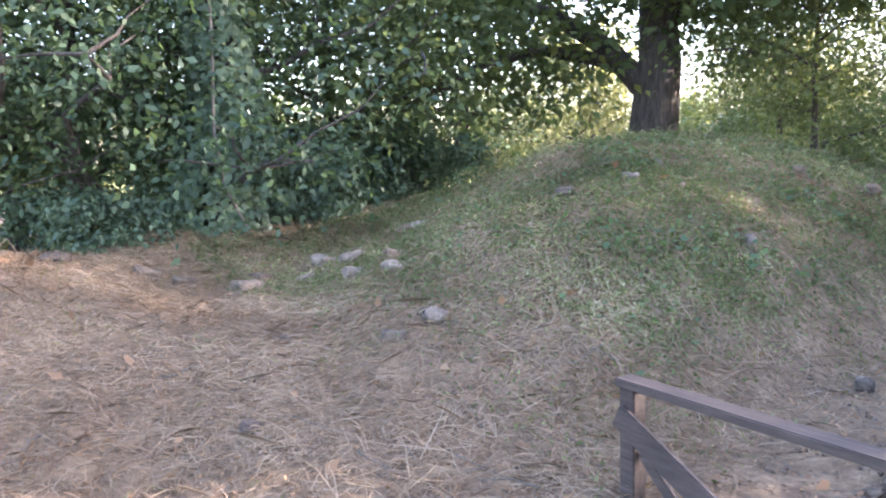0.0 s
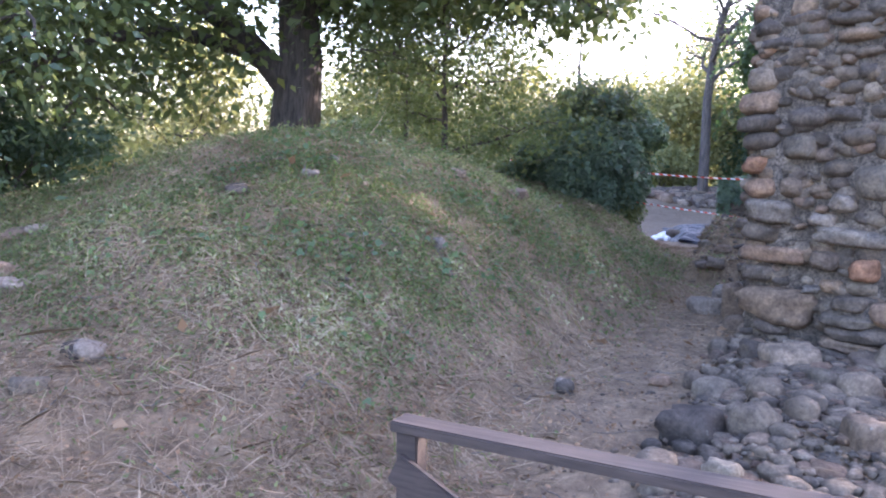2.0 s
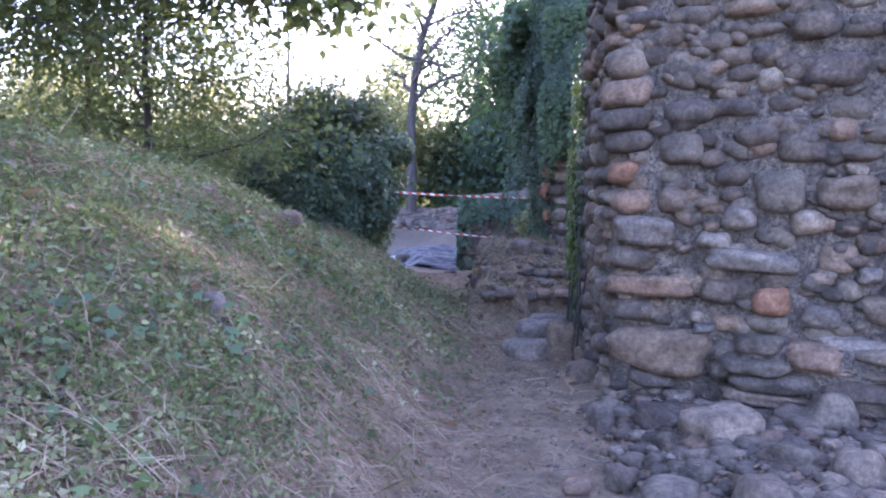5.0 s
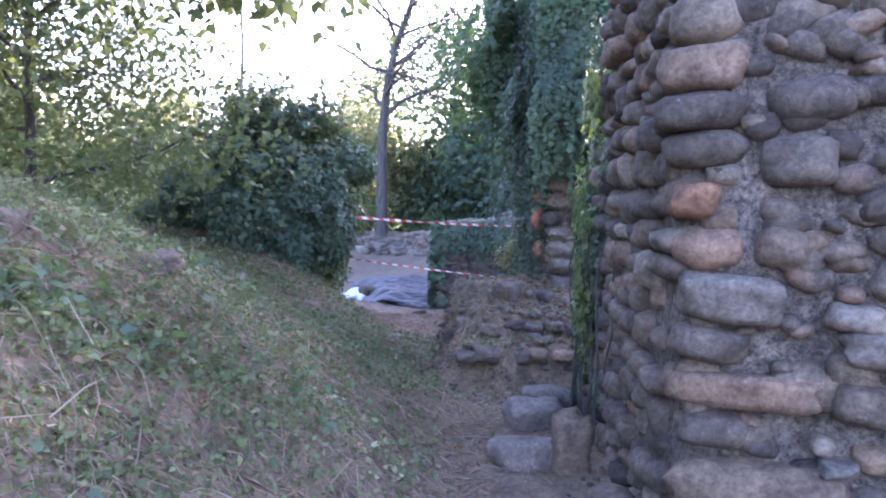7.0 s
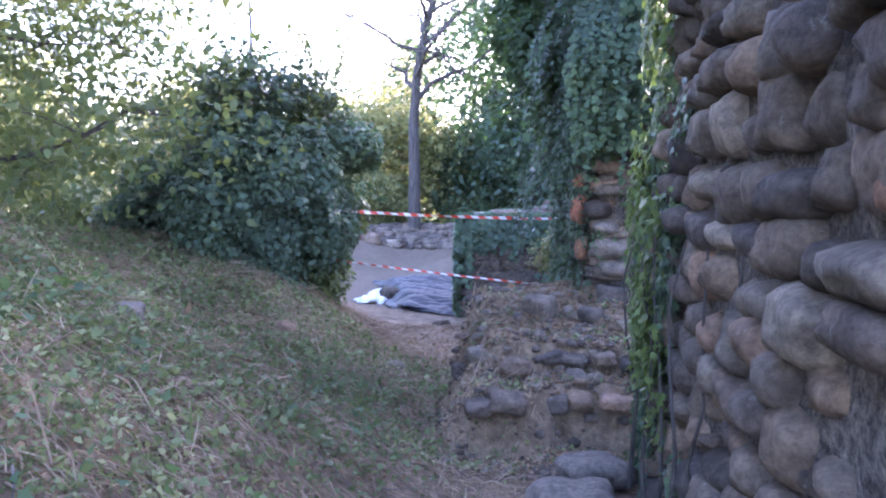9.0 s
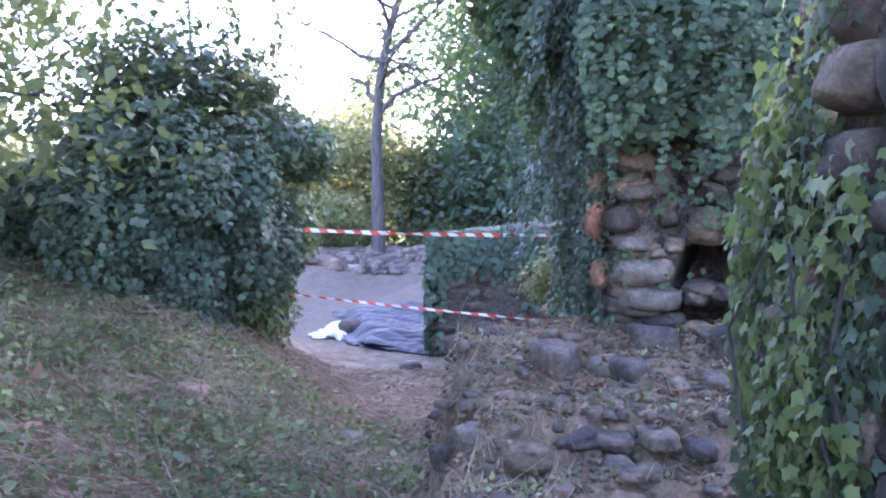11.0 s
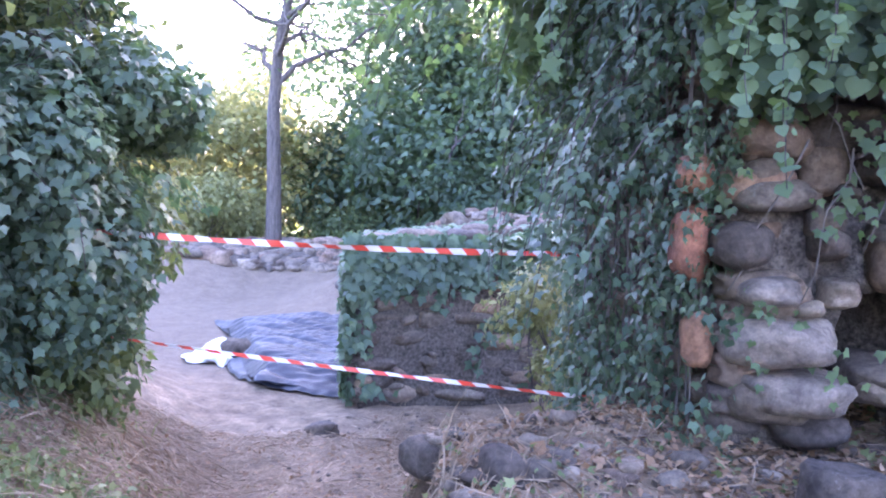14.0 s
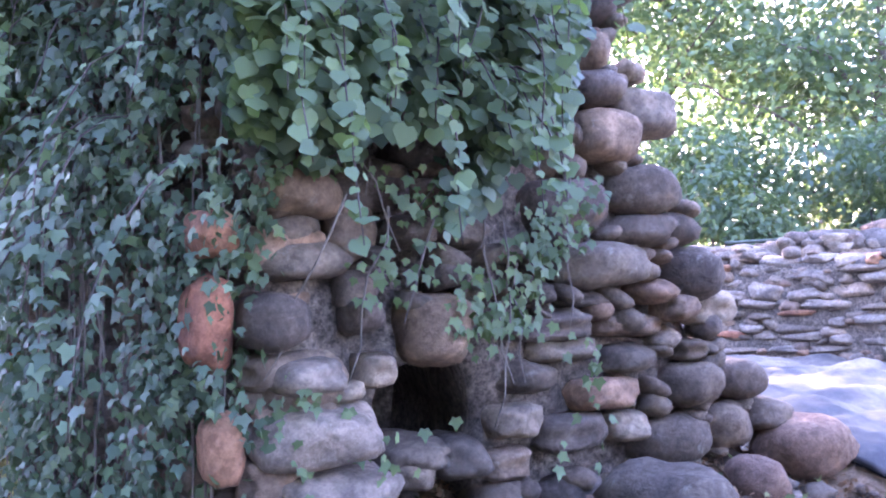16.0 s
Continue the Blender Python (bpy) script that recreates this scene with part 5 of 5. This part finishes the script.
x, y = cloud_xy(26000, -6.0, 1.0, -2.0, 13.0, lambda x, y: straw_mask(x, y) * (0.3 + 0.7 * (field(x, y, 3.0, 6.0) > 0.4)))
blades("dry_straw", x, y, rng.gamma(3.0, 0.02, len(x)) + 0.03, 0.004, M_STRAW, 0.75, 0.01, label="upright dry stubble in tufts", category="straw")
x, y = cloud_xy(40000, 0.1, 3.0, 1.0, 14.0, lambda x, y: 0.18 + 0.8 * (y > 8.6) * (x > 0.2))
blades("dry_straw", x, y, rng.gamma(3.0, 0.022, len(x)) + 0.02, 0.0035, M_STRAW, 0.3, 0.02, label="scattered straw on the path and the rubble", category="straw")
x, y = cloud_xy(60000, -6.0, 1.0, -2.0, 13.0, lambda x, y: np.clip((0.12 + 0.35 * smooth(y, 1.0, 2.2)) * straw_mask(x, y) * (field(x, y, 2.2, 9.0) > 0.3) + 0.5 * green_mask(x, y), 0, 1))
blades("green_grass", x, y, rng.gamma(4.0, 0.018, len(x)) + 0.03, 0.005, M_GRASS, 0.7, 0.0, label="short green grass in tufts", category="grass")
x, y = cloud_xy(480000, -5.5, 0.6, 1.5, 12.0, lambda x, y: green_mask(x, y) + 0.04 * straw_mask(x, y))
n = len(x)
p = on_ground(x, y, 0.0)
p[:, 2] += rng.gamma(2.0, 0.012, n)
tagged(leaf_cloud("ground_leaves", p, rand_dirs(n, 0.9), rand_dirs(n), rng.uniform(0.014, 0.042, n), "oval", [M_WEED]), "low green weeds and ground ivy on the mound", "weeds", kind="stuff")
x, y = cloud_xy(9000, -2.8, 0.0, 2.6, 9.5, lambda x, y: (field(x, y, 2.5, 2.2) > 0.2) * 0.7 * green_mask(x, y))
n = len(x)
p = on_ground(x, y, 0.02)
p[:, 2] += rng.gamma(2.0, 0.02, n)
tagged(leaf_cloud("ground_leaves", p, rand_dirs(n, 1.6), rand_dirs(n), rng.uniform(0.03, 0.058, n), "lobed", [M_IVY_LIGHT]), "patches of broad green ivy leaves on the mound", "weeds", kind="stuff")
x, y = cloud_xy(60000, -5.5, 3.0, -1.5, 13.5, lambda x, y: 0.45 + 0.35 * (x < 0.3) + 0.4 * (y > 8.8) * (x > 0.2))
n = len(x)
p = on_ground(x, y, 0.012)
p[:, 2] += rng.uniform(0, 0.025, n)
tagged(leaf_cloud("fallen_leaves", p, rand_dirs(n, 1.8), rand_dirs(n), rng.uniform(0.01, 0.038, n), "oval", [M_LEAF_DRY]), "brown fallen leaves on the ground", "fallen leaves", kind="stuff")
x, y = cloud_xy(160, -4.5, 1.5, -1.0, 12.0, lambda x, y: 0.9 + 0 * x)
n = len(x)
tagged(leaf_cloud("fallen_leaves", on_ground(x, y, 0.035), rand_dirs(n, 1.6), rand_dirs(n), rng.uniform(0.07, 0.12, n), "oval", [M_LEAF_DRY]), "large curled brown leaves on the ground", "fallen leaves", kind="stuff")
for k in range(9):
    r = random.Random(400 + k)
    x0, y0 = 0.35 + k * 0.29 + r.uniform(-0.1, 0.1), 14.6 + r.uniform(0, 0.8)
    put_stone(BLOCKS[k % 5], (x0, y0, float(np.interp(x0, [0, 0.3, 1.4, 2.9], [1.02, 1.1, 1.18, 1.32])) + 0.10), (r.uniform(0.2, 0.42), 0.28, r.uniform(0.12, 0.2)), r.uniform(0, 3), stub)
x, y = cloud_xy(40000, -6.0, 0.6, -1.8, 12.8, lambda x, y: straw_mask(x, y) * (field(x, y, 1.7, 3.3) > 0.2))
blades("dry_stalks", x, y, rng.gamma(3.0, 0.016, len(x)) + 0.02, 0.006, M_LEAF_DRY, 0.4, 0.03, label="reddish brown dead stalks and leaf shreds in patches", category="straw")
x, y = cloud_xy(26000, 0.15, 2.9, 8.75, 12.2, lambda x, y: (0.12 + 0.45 * (field(x, y, 3.0, 2.0) > 0.2)) * (1 - 0.75 * smooth(y, 9.5, 9.8)))
n = len(x)
p = on_ground(x, y, 0.01)
p[:, 2] += rng.gamma(2.0, 0.012, n)
tagged(leaf_cloud("weeds", p, rand_dirs(n, 1.4), rand_dirs(n), rng.uniform(0.014, 0.034, n), "lobed", [M_WEED]), "low weeds and creeping ivy on the rubble bank", "weeds", kind="stuff")
x, y = cloud_xy(5200, -5.0, 0.4, 0.5, 12.0, lambda x, y: straw_mask(x, y) * (0.4 + 0.5 * (field(x, y, 2.0, 5.0) > 0.0)))
blades("dry_stalks", x, y, rng.gamma(3.0, 0.055, len(x)) + 0.12, 0.0045, M_STRAW, 0.35, 0.05, label="long dry stalks bent over the weeds of the mound", category="straw")
x, y = cloud_xy(30000, -3.2, 0.2, 5.5, 11.5, lambda x, y: straw_mask(x, y) * (0.25 + 0.75 * (field(x, y, 2.8, 7.0) > 0.25)))
n = len(x)
p = on_ground(x, y, 0.015)
p[:, 2] += rng.gamma(2.0, 0.016, n)
tagged(leaf_cloud("ground_leaves", p, rand_dirs(n, 1.0), rand_dirs(n), rng.uniform(0.02, 0.042, n), "lobed", [M_WEED]), "olive green creeping leaves over the foot of the mound", "weeds", kind="stuff")
tw = []
r = random.Random(12)
for i in range(260):
    x0, y0 = r.uniform(-4.5, 2.4), r.uniform(-1, 13)
    a, ln = r.uniform(0, 6.28), r.uniform(0.12, 0.5)
    q = []
    for k in range(4):
        xx, yy = x0 + math.cos(a) * ln * k / 3 + r.uniform(-0.02, 0.02), y0 + math.sin(a) * ln * k / 3 + r.uniform(-0.02, 0.02)
        q.append((xx, yy, gz(xx, yy) + 0.02 + r.uniform(0, 0.02)))
    tw.append((q, r.uniform(0.002, 0.006), 0.0015))
tagged(link("twigs", limbs_mesh("twigs", tw, M_BARK_PALE, 4)), "thin dead twigs lying about", "twigs", kind="stuff")

# ---- stones of the walls ----
SP2 = [(0.13, 1.11, 0.31, 0.15), (0.19, 0.95, 0.30, 0.13), (0.02, 1.40, 0.18, 0.14), (0.09, 1.26, 0.19, 0.09), (0.49, 1.36, 0.20, 0.2), (1.03, 2.20, 0.14, 0.14), (1.04, 2.09, 0.22, 0.12), (1.08, 1.94, 0.23, 0.17), (1.24, 1.77, 0.27, 0.16),
       (0.95, 1.71, 0.30, 0.19), (1.06, 1.53, 0.35, 0.14), (1.23, 1.64, 0.23, 0.11), (1.44, 1.50, 0.22, 0.18), (1.26, 1.45, 0.14, 0.08), (1.35, 1.39, 0.12, 0.09), (1.62, 1.14, 0.23, 0.13), (1.42, 1.14, 0.22, 0.15), (1.55, 0.99, 0.21, 0.15), (1.72, 1.01, 0.2, 0.12), (1.33, 0.97, 0.29, 0.16)]
SP3 = [(0.81, 1.45, 0.17, 0.06), (1.02, 1.42, 0.24, 0.07), (0.87, 1.35, 0.32, 0.08), (1.18, 1.34, 0.28, 0.08), (1.43, 1.25, 0.12, 0.07), (0.79, 1.20, 0.21, 0.1), (1.07, 1.13, 0.22, 0.1), (0.92, 1.27, 0.26, 0.07), (0.59, 0.98, 0.17, 0.11), (0.91, 1.87, 0.13, 0.11), (0.42, 0.96, 0.13, 0.1),
       (0.95, 1.03, 0.24, 0.11), (1.17, 1.24, 0.2, 0.09), (0.75, 1.08, 0.16, 0.1), (1.15, 1.02, 0.16, 0.09), (0.10, 1.66, 0.14, 0.1), (0.72, 0.95, 0.16, 0.09), (0.44, 1.01, 0.2, 0.08), (0.30, 1.26, 0.11, 0.09)]
d2 = (Vector(H) - Vector(G)).normalized()
yaw2 = math.atan2(d2.y, d2.x)


def placed(parent, p0, d, yaw, items, kinds, proud=0.06, deep=0.3):
    for i, (s, z, w, h) in enumerate(items):
        r = random.Random(i + 50)
        me = kinds[i % len(kinds)] if isinstance(kinds, list) else kinds
        c = Vector(p0) + d * s + Vector((d.y, -d.x)) * (proud - deep / 2 + r.uniform(0, 0.03))
        put_stone(me, (c.x, c.y, z), (w * 1.04, deep, h * 1.06), yaw + r.uniform(-0.1, 0.1), parent, tilt=(r.uniform(-0.06, 0.06), r.uniform(-0.08, 0.08)))


placed(wall_2, G, d2, yaw2, SP2[:4], [PALES[0], PALES[3], COBBLES[1], PALES[2]], 0.14)
placed(wall_2, G, d2, yaw2, SP2[4:], [COBBLES[i] for i in (2, 7, 0, 3, 1, 4, 5)], 0.09)
placed(wall_2, G, d2, yaw2, SP3, [BLOCKS[0], MIDS[1], BLOCKS[3], MIDS[4], BLOCKS[4], MIDS[2], BLOCKS[2]], 0.03)
M_BROWN = stone_material("brown_stone", [(0.0, (0.27, 0.165, 0.115)), (0.5, (0.22, 0.15, 0.115)), (1.0, (0.33, 0.22, 0.15))], 0.85, 0.15)
BROWNS = [stone_mesh("brown", 210 + i, 3, M_BROWN, 2.6, 0.12) for i in range(3)]
for i, (x, y, z, w, h, lab) in enumerate([(2.93, 10.03, 0.9, 0.40, 0.24, "big reddish brown boulder at the broken wall end"), (2.5, 10.05, 0.86, 0.27, 0.19, "rounded reddish boulder at the broken wall end"), (2.12, 10.15, 0.84, 0.42, 0.28, "large grey boulder at the broken wall end")]):
    put_stone(MIDS[2] if "grey" in lab else BROWNS[i], (x, y, z), (w * 0.88, w * 0.68, h * 0.9), yaw2 + i, name="boulder", label=lab, category="stone")
# orange brick pier at the corner
for i, (s, z, w, h) in enumerate([(-0.13, 1.40, 0.12, 0.24), (-0.10, 1.10, 0.10, 0.17), (-0.12, 1.62, 0.12, 0.12)]):
    c = Vector(G) + d2 * s
    put_stone(ORANGES[i % 3], (c.x, c.y, z), (w, 0.2, h), yaw2, wall_2s)
skip2 = SP2 + SP3 + [(0.44, 1.14, 0.20, 0.24)]
course_stones(wall_2, G, H, 0.75, 3.5, lambda s, z: out2(s, z) and not (0.25 < s < (1.25 if z > 0.9 else 0.62) and z < 1.31), seed=6, special=skip2, row=(0.09, 0.15), length=(0.12, 0.26))
course_stones(wall_2s, F, G, 0.2, 3.9, lambda s, z: True, seed=7, length=(0.10, 0.2), row=(0.08, 0.14))

SP1 = [(0.04, 1.54, 0.20, 0.15), (0.17, 1.18, 0.35, 0.17), (0.28, 0.46, 0.53, 0.27), (0.78, 1.02, 0.46, 0.12), (0.91, 0.80, 0.2, 0.16), (1.16, 0.72, 0.2, 0.14), (0.54, 0.61, 0.13, 0.06), (0.20, 0.84, 0.5, 0.12), (0.10, 1.01, 0.28, 0.14), (0.08, 1.37, 0.27, 0.17),
       (0.05, 2.2, 0.27, 0.19), (0.04, 2.02, 0.29, 0.17), (0.04, 1.87, 0.32, 0.14), (0.06, 1.73, 0.32, 0.15), (0.34, 1.37, 0.19, 0.15), (0.38, 1.68, 0.25, 0.16), (0.42, 1.9, 0.31, 0.17), (0.12, 0.70, 0.26, 0.13), (0.23, 0.27, 0.3, 0.11), (0.9, 0.5, 0.28, 0.2),
       (0.69, 0.37, 0.25, 0.13), (0.58, 1.13, 0.19, 0.1), (1.19, 2.1, 0.34, 0.19), (0.93, 1.43, 0.25, 0.24), (1.08, 1.25, 0.18, 0.14), (0.72, 1.27, 0.18, 0.14), (1.27, 1.42, 0.3, 0.17), (1.36, 0.56, 0.4, 0.13), (1.2, 0.55, 0.16, 0.1), (0.8, 1.75, 0.26, 0.14), (0.62, 0.84, 0.2, 0.15), (1.4, 0.97, 0.12, 0.08), (0.66, 1.52, 0.22, 0.14)]
KIND1 = [ORANGES[0], SLABS[0], ANGULAR[1], SLABS[1], ORANGES[1], PALES[0], PALES[1], ANGULAR[3], COBBLES[2], COBBLES[0], COBBLES[1], BLOCKS[2], COBBLES[3], COBBLES[4], COBBLES[5], BLOCKS[0], COBBLES[0], COBBLES[3], COBBLES[1], BLOCKS[4],
         COBBLES[4], PALES[4], COBBLES[2], BLOCKS[1], COBBLES[5], PALES[0], BLOCKS[3], PALES[3], COBBLES[1], COBBLES[0], BLOCKS[2], PALES[1], COBBLES[4]]
d1 = (Vector(B) - Vector(A)).normalized()
yaw1 = math.atan2(d1.y, d1.x)
placed(wall_1, A, d1, yaw1, SP1, KIND1, 0.09, 0.32)
course_stones(wall_1, A, B, -0.05, 4.2, lambda s, z: True, seed=3, special=SP1, row=(0.11, 0.18), length=(0.15, 0.34))
course_stones(wall_1s, E, (1.12, 5.98), -0.05, 4.3, out1s, seed=4, length=(0.15, 0.30), row=(0.11, 0.17), proud=0.08, meshes=COBBLES[:6] + BLOCKS[:2], deep=0.30)
course_stones(wall_1b, (1.75, 5.52), (3.9, 4.75), 0.0, 0.55, lambda s, z: True, (0.07, 0.14), (0.25, 0.55), 0.06, 0.35, 5, BLOCKS)
course_stones(stub, (0.14, 14.3), (2.9, 14.5), 0.0, 1.1, lambda s, z: True, seed=8, row=(0.12, 0.2), length=(0.2, 0.5), proud=0.03)
course_stones(pool_wall, (6.75, 13.2), (6.35, 7.6), 0.78, 1.66, lambda s, z: True, (0.07, 0.13), (0.12, 0.36), 0.05, 0.3, 9, PALES + MIDS[:3] + BLOCKS[:1] + ORANGES[:1])
fill_stones(wall_1, A, B, 1.56, 0.0, 3.4, 290, lambda s, z: True, 21, (0.05, 0.15))
fill_stones(wall_1s, E, (1.12, 5.98), 2.6, 0.0, 4.0, 120, lambda s, z: out1s(s, z) and s > 1.0, 22)
fill_stones(wall_2, G, H, 1.75, 0.75, 2.6, 210, lambda s, z: out2(s, z) and not (0.25 < s < (1.25 if z > 0.9 else 0.62) and z < 1.31), 23, (0.045, 0.10), 0.05)
fill_stones(wall_2s, F, G, 1.26, 0.3, 2.0, 80, lambda s, z: True, 24)
fill_stones(pool_wall, (6.75, 13.2), (6.35, 7.6), 5.6, 0.8, 1.75, 200, lambda s, z: True, 25)
fill_stones(stub, (0.14, 14.3), (2.9, 14.5), 2.9, 0.0, 1.1, 60, lambda s, z: True, 26)
